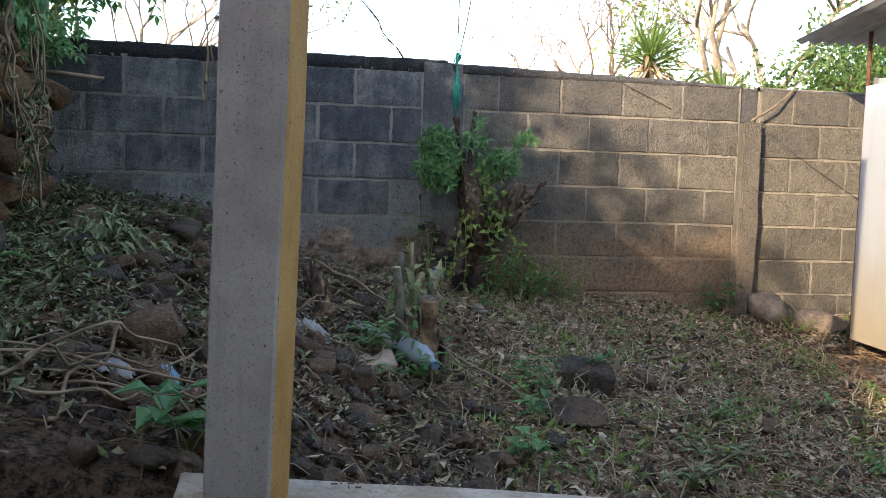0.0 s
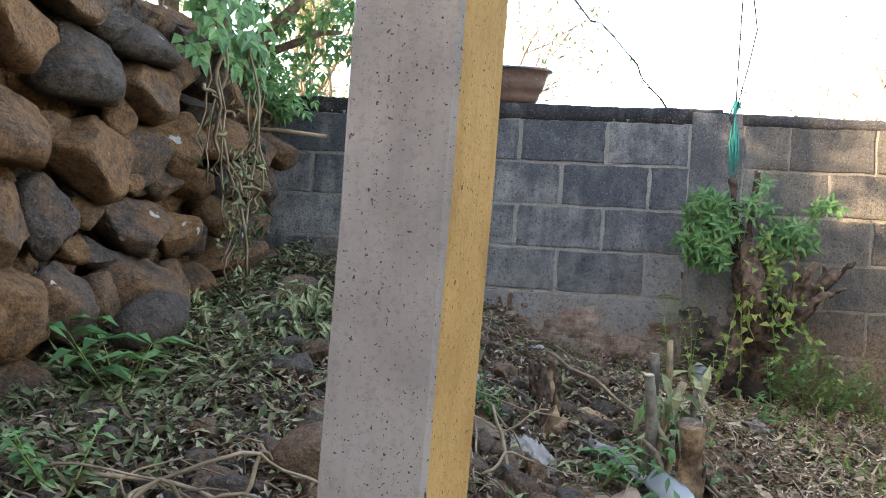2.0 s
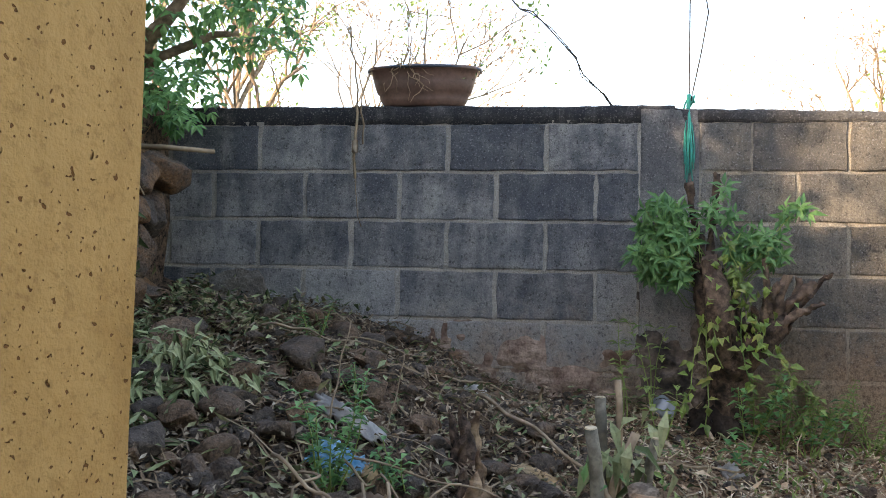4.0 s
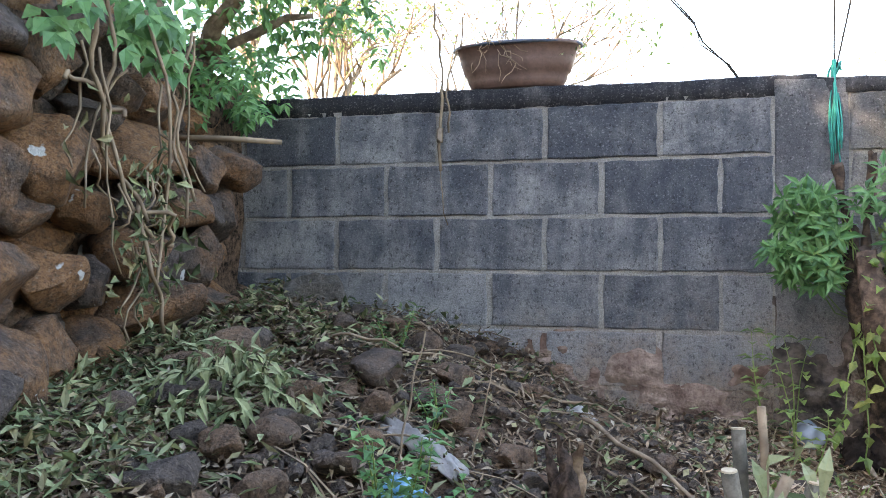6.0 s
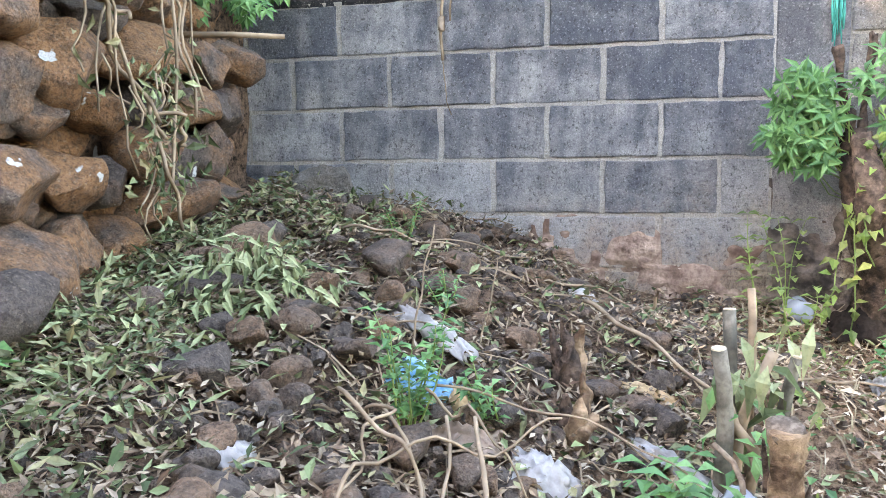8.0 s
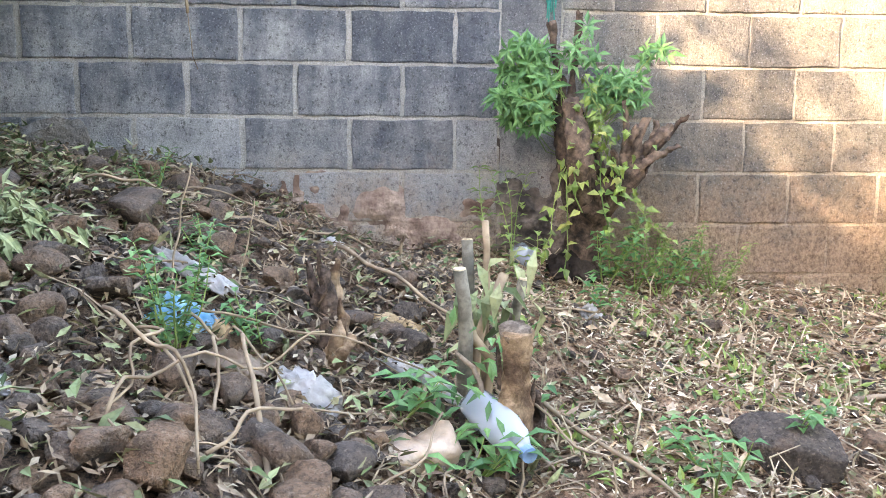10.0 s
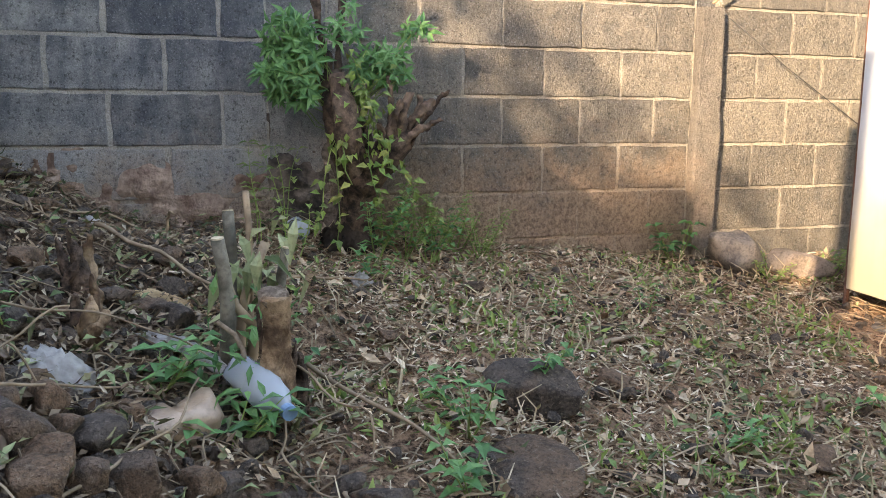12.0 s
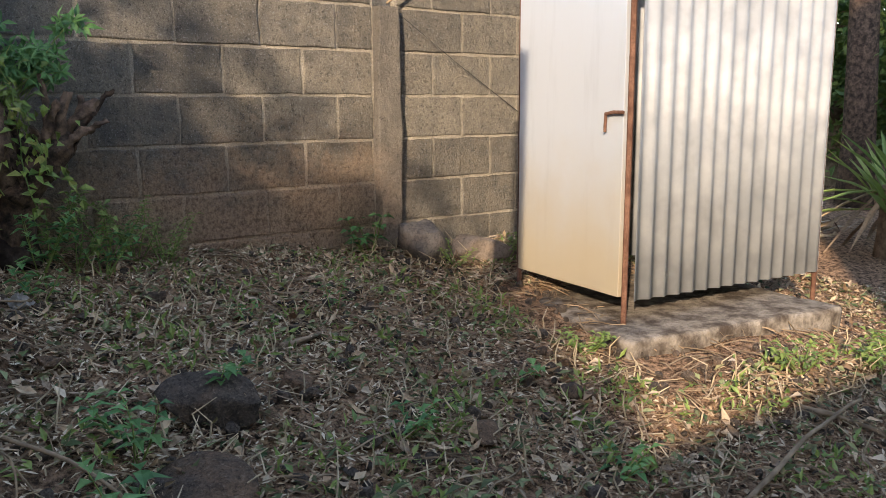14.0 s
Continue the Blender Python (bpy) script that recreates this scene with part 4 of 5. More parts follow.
pts = [(0, 0, 0), (-0.05, -0.04, 0.06), (-0.13, -0.08, 0.13), (-0.16, -0.1, 0.19), (-0.26, -0.15, 0.29), (-0.33, -0.2, 0.35), (-0.38, -0.21, 0.36), (-0.46, -0.3, 0.43), (-0.62, -0.45, 0.66)]
join_tubes("strand", [(pts, 0.003)], WIRE, wire2, 5)
join_tubes("strand", [([(x + 0.008 * math.sin(i * 2.2), y, z + 0.008 * math.cos(i * 1.7)) for i, (x, y, z) in enumerate(pts)], 0.0022)], WIRE, wire2, 5)
# Dark strands laid on the wall stand in for a cable's slanting shadow.
for ends in ([(1.49, -0.012, 1.345), (1.8, -0.013, 1.21)], [(2.36, -0.06, 1.1), (2.7, -0.03, 0.9), (3.12, -0.014, 0.66), (3.3, -0.014, 0.55)]):
    tagged(join_tubes("cable", [(ends, 0.0019)], WIRE), "thin dark strand laid as a cable's shadow on the wall", "cable", "cable along the wall")
twig = join_tubes("twig", [([(2.27, -0.06, 1.16), (2.4, -0.06, 1.24), (2.52, -0.03, 1.33), (2.72, 0.02, 1.56)], [0.006, 0.006, 0.005, 0.003])], TWIG)
tagged(twig, "dry twig leaning over the pilaster", "twig")

# ---- bush and stumps ----


def knotty(name, points, radii, material, parent, label="", lump=0.014, furrow=0.009):
    """A knotty limb: a tube with lumps and furrows along it."""
    fine, rad = [], []
    for i in range(len(points) - 1):
        for k in range(5):
            fine.append(Vector(points[i]).lerp(Vector(points[i + 1]), k / 5))
            rad.append(radii[i] + (radii[i + 1] - radii[i]) * k / 5)
    bm = tube(fine + [Vector(points[-1])], rad + [radii[-1]], 16)
    for v in bm.verts:
        v.co += noise.noise_vector(Vector((v.co.x * 24, v.co.y * 24, v.co.z * 10))) * lump + noise.noise_vector(Vector((v.co.x * 90, v.co.y * 90, v.co.z * 30))) * furrow
    return part(name, bm, material, parent, label, True)


random.seed(81)
bush = thing("bush", 0.52, -0.14, 0.2, "cut-back stump by the wall with bright green new shoots", "bush")
PEELED = plain_material("peeled_grey_wood", (0.05, 0.034, 0.026), (0.2, 0.135, 0.095), 26, 90, 0.006, 0.9)


knotty("stump", [(0.17, 0.04, -0.12), (0.16, 0.03, 0.05), (0.17, 0.0, 0.2), (0.14, -0.01, 0.36), (0.1, 0.0, 0.5), (0.06, 0.02, 0.63)], [0.085, 0.07, 0.07, 0.085, 0.07, 0.04], DARKBARK, bush)
knotty("gnarl", [(0.16, -0.02, 0.2), (0.24, -0.05, 0.3), (0.31, -0.05, 0.37), (0.34, -0.05, 0.42)], [0.06, 0.065, 0.055, 0.03], DARKBARK, bush)
knotty("gnarl", [(0.15, -0.03, 0.24), (0.12, -0.09, 0.4), (0.1, -0.08, 0.52), (0.08, -0.05, 0.62)], [0.045, 0.05, 0.042, 0.03], PEELED, bush, "split grey wood")
for a, b, r0, r1 in (((0.3, -0.06, 0.38), (0.35, -0.08, 0.56), 0.028, 0.016), ((0.32, -0.05, 0.38), (0.45, -0.07, 0.53), 0.026, 0.018), ((0.33, -0.04, 0.4), (0.4, -0.04, 0.54), 0.02, 0.01), ((0.28, -0.06, 0.38), (0.27, -0.09, 0.61), 0.02, 0.009),
                     ((0.31, -0.07, 0.36), (0.47, -0.1, 0.46), 0.02, 0.008), ((0.34, -0.05, 0.36), (0.42, -0.1, 0.49), 0.016, 0.006), ((0.06, 0.0, 0.55), (0.015, 0.02, 0.9), 0.017, 0.013), ((0.09, 0.0, 0.55), (0.12, 0.03, 0.93), 0.014, 0.012), ((0.2, -0.06, 0.2), (0.16, -0.11, 0.36), 0.018, 0.01), ((0.26, -0.07, 0.36), (0.31, -0.12, 0.52), 0.02, 0.012), ((0.24, -0.09, 0.28), (0.22, -0.13, 0.44), 0.018, 0.007), ((0.34, -0.06, 0.34), (0.5, -0.08, 0.57), 0.014, 0.007)):
    knotty("stub", bent(a, b, 5, 0.008), [0.95 * (r0 + (r1 - r0) * i / 5) for i in range(6)], PEELED if r0 > 0.019 else DARKBARK, bush, "sawn weathered branch stub")


def whorl(lv, p, out, count, length, width):
    """A fan of pointed leaflets from one node."""
    out = Vector(out).normalized()
    side = out.orthogonal().normalized()
    up = out.cross(side)
    for i in range(count):
        a = 2 * math.pi * i / count + random.uniform(-0.3, 0.3)
        d = out * 0.35 + side * math.cos(a) + up * math.sin(a) + Vector((0, 0, -0.25))
        lv.add(p, d, out + rand_dir() * 0.3, length * random.uniform(0.7, 1.15), width * random.uniform(0.8, 1.2), random.uniform(0.1, 0.4))


left, right, low, thin = Leaves(), Leaves(), Leaves(), []
for _ in range(92):
    q = rand_dir() * random.random() ** 0.4
    p = Vector((-0.085 + q.x * 0.125, -0.05 + q.y * 0.06, 0.665 + q.z * 0.175))
    whorl(left, p, (random.gauss(-0.2, 0.5), -0.8, random.gauss(0.35, 0.4)), random.randint(5, 7), 0.06, 0.019)
    if random.random() < 0.4:
        thin.append((bent((0.07, 0.0, 0.5 + random.uniform(-0.1, 0.1)), p, 4, 0.02), 0.0022))
for _ in range(50):
    q = rand_dir() * random.random() ** 0.4
    p = Vector((0.25 + q.x * 0.12, -0.05 + q.y * 0.05, 0.65 + q.z * 0.085))
    whorl(right, p, (random.gauss(0.1, 0.5), -0.8, random.gauss(0.35, 0.4)), random.randint(4, 6), 0.052, 0.016)
    if random.random() < 0.4:
        thin.append((bent((0.15, -0.02, 0.5), p, 4, 0.02), 0.0022))
for p in (Vector((0.37, -0.06, 0.8)), Vector((0.41, -0.07, 0.79)), Vector((0.35, -0.06, 0.77)), Vector((0.13, -0.04, 0.86)), Vector((0.1, -0.06, 0.8)), Vector((0.16, -0.05, 0.77)), Vector((0.07, -0.06, 0.76))):
    for _ in range(3):
        whorl(right, p + rand_dir() * 0.02, (random.gauss(0, 0.5), -0.7, 0.5), 5, 0.06, 0.019)
for a, b in (((0.12, -0.08, 0.5), (0.06, -0.14, 0.02)), ((0.16, -0.08, 0.55), (0.26, -0.12, 0.28)), ((0.1, -0.08, 0.6), (0.12, -0.13, 0.22)), ((0.2, -0.08, 0.5), (0.22, -0.13, 0.16)), ((0.3, -0.07, 0.36), (0.42, -0.1, 0.14)), ((0.08, -0.06, 0.4), (-0.02, -0.12, 0.08)), ((0.12, -0.08, 0.7), (0.2, -0.12, 0.46))):
    pts = bent(a, b, 7, 0.022)
    thin.append((pts, 0.0026))
    for q in pts:
        for _ in range(random.randint(1, 3)):
            low.add(q + rand_dir() * 0.012, rand_dir(-0.3) + Vector((0, -0.5, 0)), Vector((0, -0.7, 0.7)), random.uniform(0.03, 0.058), random.uniform(0.018, 0.032), random.uniform(0.1, 0.4))
for _ in range(60):
    q = Vector((0.2 + random.gauss(0, 0.07), -0.12 + random.gauss(0, 0.02), 0.42 + random.gauss(0, 0.1)))
    low.add(q, rand_dir(-0.5) + Vector((0, -0.5, 0)), Vector((0, -0.7, 0.7)), random.uniform(0.03, 0.05), random.uniform(0.016, 0.028), random.uniform(0.1, 0.5))
thin.append((bent((0.2, -0.05, 0.6), (0.38, -0.06, 0.79), 4, 0.01), 0.003))
left.make("foliage", GREEN, bush)
right.make("foliage", GREEN, bush)
low.make("low_leaves", YELLOWING, bush)
join_tubes("undergrowth", thin, LIME, bush, 4)


GREYBARK = plain_material("grey_green_bark", (0.07, 0.065, 0.05), (0.19, 0.17, 0.13), 14, 70, 0.003, 0.85)


def cut_stem(parent, base, tip, r0, r1):
    join_tubes("stem", [(bent(base, tip, 4, 0.006), [r0, r0 * 0.9, r1 * 1.1, r1, r1])], GREYBARK, parent, 10)
    b, t = Vector(base), Vector(tip)
    d = (t - b).normalized()
    part("cut_face", tube([t + d * 0.0005, t + d * 0.004], [r1 * 0.96, r1 * 0.9], 10), CUTWOOD, parent, "fresh pale cut wood")


cluster = thing("stump", 0.15, -1.15, 0.06, "cluster of sawn shrub stems with green shoots", "stump")
for base, tip, r0, r1 in (((0.03, 0.02, 0), (0.015, 0.06, 0.37), 0.02, 0.015), ((0.0, -0.12, 0), (-0.018, -0.15, 0.33), 0.021, 0.016), ((0.12, 0.1, 0), (0.16, 0.06, 0.27), 0.017, 0.014)):
    cut_stem(cluster, base, tip, r0, r1)
join_tubes("bent_stem", [(bent((0.03, -0.05, 0), (0.1, -0.03, 0.3), 5, 0.02), 0.012), (bent((0.06, 0, 0), (0.06, 0.06, 0.42), 5, 0.01), 0.009), (bent((0.05, -0.1, 0), (0.0, -0.12, 0.22), 4, 0.02), 0.012)], TWIG, cluster, 6)
big = Leaves()
for _ in range(26):
    p = Vector((0.08 + random.gauss(0, 0.05), random.gauss(0, 0.05), random.uniform(0.12, 0.36)))
    big.add(p, rand_dir(-0.6) + Vector((0.3, -0.3, 0)), Vector((0, -0.5, 1)), random.uniform(0.08, 0.14), random.uniform(0.025, 0.04), 0.45)
big.make("drooping_leaves", PALE_WILTED, cluster)
fresh = Leaves()
for _ in range(44):
    p = Vector((0.06 + random.gauss(0, 0.06), -0.14 + random.gauss(0, 0.05), random.uniform(0.05, 0.2)))
    fresh.add(p, rand_dir(0.1) + Vector((0, -0.4, 0)), Vector((0, -0.4, 1)), random.uniform(0.03, 0.055), 0.02)
fresh.make("foliage", GREEN, cluster)

STUMPBARK = plain_material("peeling_bark", (0.07, 0.04, 0.024), (0.33, 0.22, 0.135), 16, 60, 0.012, 0.9)
sawn = thing("stump", 0.245, -1.42, 0.0, "sawn pale stump with peeling bark", "stump")
knotty("trunk", bent((0.02, 0.01, -0.06), (-0.005, -0.02, 0.285), 6, 0.006), [0.042, 0.034, 0.03, 0.028, 0.029, 0.032, 0.037], STUMPBARK, sawn, "", 0.016, 0.011)
knotty("cut_face", [(-0.005, -0.02, 0.276), (-0.007, -0.024, 0.287)], [0.035, 0.034], plain_material("weathered_cut_wood", (0.1, 0.07, 0.048), (0.26, 0.195, 0.14), 50, 130, 0.006, 0.9), sawn, "weathered sawn top", 0.006, 0.006)
knotty("side_stem", bent((0.05, 0.03, -0.04), (0.055, 0.04, 0.13), 4, 0.012), [0.026, 0.022, 0.02, 0.017, 0.01], DARKBARK, sawn, "dark dead side stem", 0.008, 0.006)
join_tubes("side_stem", [(bent((-0.03, -0.03, 0.0), (-0.12, 0.1, 0.2), 5, 0.02), 0.006)], BARK, sawn, 7)
for k in range(4):
    a = 0.2 + k * 0.75
    knotty("bark_flake", [(0.036 * math.cos(a), 0.036 * math.sin(a), 0.05 + 0.03 * k), (0.039 * math.cos(a), 0.039 * math.sin(a), 0.12 + 0.03 * k), (0.046 * math.cos(a), 0.046 * math.sin(a), 0.17 + 0.025 * k)], [0.006, 0.007, 0.002], DARKBARK, sawn, "", 0.006, 0.004)
fresh = Leaves()
for _ in range(40):
    p = Vector((-0.08 + random.gauss(0, 0.04), -0.03 + random.gauss(0, 0.05), random.uniform(0.0, 0.16)))
    fresh.add(p, rand_dir(0.1) + Vector((-0.2, -0.5, -0.2)), Vector((0, -0.4, 1)), random.uniform(0.04, 0.075), 0.015)
fresh.make("foliage", GREEN, sawn)
for sx, sy, h, n in ((-0.19, -1.1, 0.2, 6), (-0.15, -1.3, 0.17, 5)):
    snag = thing("root_snag", sx, sy, ground_z(sx, sy) - 0.03, "splintered dead root standing in the rubble", "root", "dead roots")
    for _ in range(n):
        knotty("splinter", bent((random.uniform(-0.03, 0.03), random.uniform(-0.02, 0.02), 0), (random.uniform(-0.05, 0.04), random.uniform(-0.03, 0.03), h * random.uniform(0.5, 1.1)), 4, 0.01), [0.025, 0.022, 0.018, 0.012, 0.003], random.choice((DARKBARK, DARKBARK, STUMPBARK)), snag, "", 0.014, 0.008)

# ---- rubble ----
random.seed(91)


def loose_stone(x, y, size, flat=0.75, label="loose brown-grey stone on the soil", sink=0.25, meshes=RUBBLE_ROCKS, k=None, stretch=1.25):
    ob = new("stone", random.choice(meshes) if k is None else meshes[k])
    h = size * flat
    ob.matrix_basis = pose(x, y, ground_z(x, y) + h * (1 - 2 * sink) * 0.5, random.uniform(-20, 20), random.uniform(-20, 20), random.uniform(0, 360)) @ Matrix.Diagonal((size * 0.5 * stretch, size * 0.5, h * 0.5, 1))
    return tagged(ob, label, "stone", "rubble stones")


for x, y, s, fl, lab in ((-0.62, -2.08, 0.21, 0.9, "large squarish dark stone with a rusty side"), (-1.32, -1.62, 0.26, 0.8, "dark boulder at the foot of the stone wall"), (-1.12, -1.12, 0.19, 0.6, "smooth grey-brown stone among wilted leaves"),
                         (-1.2, -1.32, 0.13, 0.8, "reddish stone under wilted leaves"), (2.4, -0.16, 0.31, 0.8, "big round stone at the pilaster foot"),
                         (2.64, -0.26, 0.32, 0.5, "pale flat-topped stone at the wall"), (1.03, -0.5, 0.09, 0.6, "small black stone on the litter"), (0.92, -1.3, 0.25, 0.72, "dark stone with dry moss half sunk in litter"),
                         (0.76, -1.62, 0.26, 0.25, "flat brown stone slab in the soil"), (1.21, -1.22, 0.12, 0.7, "brown stone in the litter"), (1.52, -1.7, 0.11, 0.7, "grey stone in the litter"), (0.62, -0.95, 0.1, 0.6, "small brown stone on litter"),
                         (-0.9, -1.55, 0.17, 0.8, "round stone on the bank"), (-0.75, -0.75, 0.19, 0.75, "rough brown stone on the bank"), (-1.0, -0.4, 0.16, 0.8, "rough stone on the bank"), (2.75, -0.5, 0.12, 0.5, "pale stone beside the shed")):
    loose_stone(x, y, s, fl, lab, meshes=GREY_ROCKS if y > -0.3 and x > 2 else RUBBLE_ROCKS)
HEAP = [
    (-1.16, -0.73, 0.129), (-1.15, -0.87, 0.147), (-1.13, -1.16, 0.094), (-0.89, -1.35, 0.097), (-0.85, -1.03, 0.11), (-0.95, -0.67, 0.069), (-0.68, -1.28, 0.058), (-0.62, -1.2, 0.077), (-0.67, -1.0, 0.085), (-0.57, -0.83, 0.069),
    (-0.5, -0.88, 0.096), (-0.33, -0.98, 0.094), (-0.38, -1.09, 0.043), (-0.44, -1.06, 0.044), (-0.34, -1.07, 0.041), (-0.81, -1.54, 0.069), (-0.74, -1.57, 0.07), (-0.69, -1.53, 0.067), (-0.89, -1.59, 0.057), (-0.75, -1.73, 0.081)]
HEAP += [
    (-0.75, -1.8, 0.067), (-0.66, -1.87, 0.081), (-0.61, -1.72, 0.05), (-0.46, -1.82, 0.066), (-0.41, -1.77, 0.074), (-0.47, -1.91, 0.05), (-0.41, -1.93, 0.05), (-0.32, -1.8, 0.08), (-0.23, -1.78, 0.086), (-0.17, -1.67, 0.084),
    (-0.22, -1.64, 0.05), (-0.32, -1.59, 0.079), (-0.25, -1.84, 0.05), (-0.17, -1.79, 0.045), (-0.23, -1.56, 0.063), (-0.6, -1.91, 0.04), (-0.52, -1.9, 0.05), (-0.68, -1.65, 0.05), (-0.39, -1.87, 0.04)]
for x, y, s in HEAP:
    loose_stone(x, y, s * 1.15, random.uniform(0.75, 0.95), "brown-grey field stone in the rubble heap", sink=0.1, stretch=random.uniform(1.0, 1.3))
for i in range(150):
    t = random.random()
    if t < 0.36:
        x, y = random.uniform(-0.75, 0.2), random.uniform(-2.1, -1.35)
    elif t < 0.9:
        x, y = random.uniform(-1.35, 0.05), random.uniform(-1.5, -0.06)
    else:
        x, y = random.uniform(0.2, 2.2), random.uniform(-2.2, -0.4)
    loose_stone(x, y, random.choice((0.045, 0.055, 0.065, 0.075, 0.09, 0.115)) * (0.7 if x > 0.25 else 1.0), random.uniform(0.65, 0.95), sink=0.12)

for i in range(46):
    loose_stone(random.uniform(-1.2, -0.38), random.uniform(-2.72, -1.9), random.choice((0.05, 0.07, 0.09)), 0.8, sink=0.15)
for i in range(46):
    loose_stone(random.uniform(-0.15, 0.55), random.uniform(-2.6, -1.6), random.choice((0.05, 0.06, 0.08, 0.1)), 0.8, sink=0.15)

chunk = box(-0.1, 0.1, -0.06, 0.06, -0.07, 0.07, 0.008, 0.0, 5)
for v in chunk.verts:
    if v.co.x > 0 and v.co.z > -0.02:
        v.co.z -= 0.55 * v.co.x + 0.02 * noise.noise(v.co * 30)
    if abs(v.co.x) < 0.06 and v.co.z > 0.0 and abs(v.co.y) < 0.04:
        v.co.z -= 0.05
    v.co += noise.noise_vector(v.co * 22) * 0.012
chunk = part("block_fragment", chunk, PILASTER)
chunk.matrix_basis = pose(-1.24, -0.1, ground_z(-1.24, -0.1) + 0.05, 14, -24, 20)
tagged(chunk, "broken concrete block fragment leaning at the wall foot", "block")

gravel_v, gravel_f = [], []
base = [(v.co.copy()) for v in PEBBLES[0].vertices]
poly = [tuple(p.vertices) for p in PEBBLES[0].polygons]
for i in range(4600):
    x, y = (random.uniform(-1.4, 0.3), random.uniform(-2.6, -0.03)) if random.random() < 0.8 else (random.uniform(0.2, 3.0), random.uniform(-2.4, -0.1))
    s = random.uniform(0.006, 0.024) * random.choice((0.8, 1.0, 1.5))
    m = pose(x, y, ground_z(x, y) + s * 0.4, random.uniform(0, 360), random.uniform(0, 360), random.uniform(0, 360)) @ Matrix.Diagonal((s, s * 0.8, s * 0.7, 1))
    k = len(gravel_v)
    gravel_v += [m @ c for c in base]
    gravel_f += [tuple(k + q for q in f) for f in poly]
tagged(raw("gravel", gravel_v, gravel_f, RUBBLE), "small stones and clods scattered over the bank", "gravel", kind="stuff")

# ---- litter ----
random.seed(101)


def scatter(count, region, length, width, lift, curl, tilt):
    lv = Leaves()
    while count:
        x, y, ok = region()
        if not ok:
            continue
        count -= 1
        a = random.uniform(0, 6.28)
        l = length * random.uniform(0.5, 1.3)
        lv.add(Vector((x, y, ground_z(x, y) + random.uniform(0.002, lift))), Vector((math.cos(a), math.sin(a), random.gauss(0, tilt))), (Vector((0, 0, 1)) + rand_dir() * 0.6).normalized(), l, width * random.uniform(0.6, 1.3), random.uniform(-curl, curl))
    return lv


def yard():
    x, y = random.uniform(-0.2, 4.4), random.uniform(-2.85, -0.02)
    return x, y, not (2.25 < x < 3.4 and -1.7 < y < -0.6) and random.random() < smoothstep(-0.3, 0.5, x) and noise.noise((x * 2.2, y * 2.2, 5)) > random.uniform(-0.9, 0.15)


def bank():
    x, y = random.uniform(-1.45, 0.3), random.uniform(-2.8, -0.02)
    w = max(smoothstep(-0.7, -1.1, x), 0.06) * (0.55 if y > -0.75 else 1.0) * (0.35 if y < -2.1 else 1.0)
    return x, y, random.random() < w and noise.noise((x * 2.6, y * 2.6, 9)) > random.uniform(-0.7, 0.25)


tagged(scatter(36000, yard, 0.024, 0.008, 0.026, 0.4, 0.4).make("leaf_litter", DRY_LEAF), "dry tan and brown leaf litter on the soil", "leaf litter", kind="stuff")
tagged(scatter(2600, yard, 0.05, 0.024, 0.03, 0.5, 0.35).make("leaf_litter", DRY_LEAF), "larger curled dead leaves on the litter", "leaf litter", kind="stuff")
tagged(scatter(6000, yard, 0.04, 0.02, 0.028, 0.3, 0.35).make("leaf_litter", WILTED), "wilted grey-green cut leaves among the litter", "leaf litter", kind="stuff")
tagged(scatter(6500, bank, 0.054, 0.017, 0.06, 0.4, 0.45).make("wilted_leaves", WILTED), "wilted grey-green leaves heaped on the bank", "leaf litter", kind="stuff")
tagged(scatter(9500, bank, 0.032, 0.013, 0.045, 0.3, 0.4).make("leaf_litter", SHADED_LEAF), "dry brown leaves and bark scraps among the rubble", "leaf litter", kind="stuff")



def rubble_gaps():
    x, y = random.uniform(-1.3, 0.35), random.uniform(-2.3, -0.02)
    return x, y, noise.noise((x * 3, y * 3, 14)) > random.uniform(-0.8, 0.3)


tagged(scatter(9000, rubble_gaps, 0.03, 0.01, 0.045, 0.4, 0.45).make("leaf_litter", SHADED_LEAF), "straw and dry scraps caught between the stones", "leaf litter", kind="stuff")
tagged(scatter(800, rubble_gaps, 0.04, 0.016, 0.05, 0.5, 0.4).make("leaf_litter", WILTED), "torn wilted leaves caught between the stones", "leaf litter", kind="stuff")

bm = bmesh.new()
for i in range(2600):
    x, y = random.uniform(-1.4, 3.4), random.uniform(-2.7, -0.03)
    a, l = random.uniform(0, 6.28), random.uniform(0.04, 0.2)
    x1, y1 = x + l * math.cos(a), min(-0.02, y + l * math.sin(a))
    z = random.uniform(0.008, 0.03)
    tube([(x, y, ground_z(x, y) + z), ((x + x1) / 2, (y + y1) / 2, ground_z((x + x1) / 2, (y + y1) / 2) + z + 0.01), (x1, y1, ground_z(x1, y1) + z)], random.uniform(0.001, 0.003), 3, False, bm)
tagged(part("twig_litter", bm, TWIG), "thin dry twigs and straw over the yard", "twigs", kind="stuff")

bm = bmesh.new()
for i in range(850):
    x, y = random.uniform(0.3, 3.4), random.uniform(-2.4, -0.04)
    if 2.3 < x < 3.5 and -1.65 < y < -0.6:
        continue
    h = random.uniform(0.03, 0.11)
    z = ground_z(x, y) - 0.01
    tube([(x, y, z), (x + random.gauss(0, 0.012), y + random.gauss(0, 0.012), z + h * 0.6), (x + random.gauss(0, 0.03), y + random.gauss(0, 0.03), z + h)], [0.003, 0.0025, 0.0012], 4, False, bm)
tagged(part("stalks", bm, CUTWOOD), "short dry cut stalks standing in the litter", "stubble", kind="stuff")



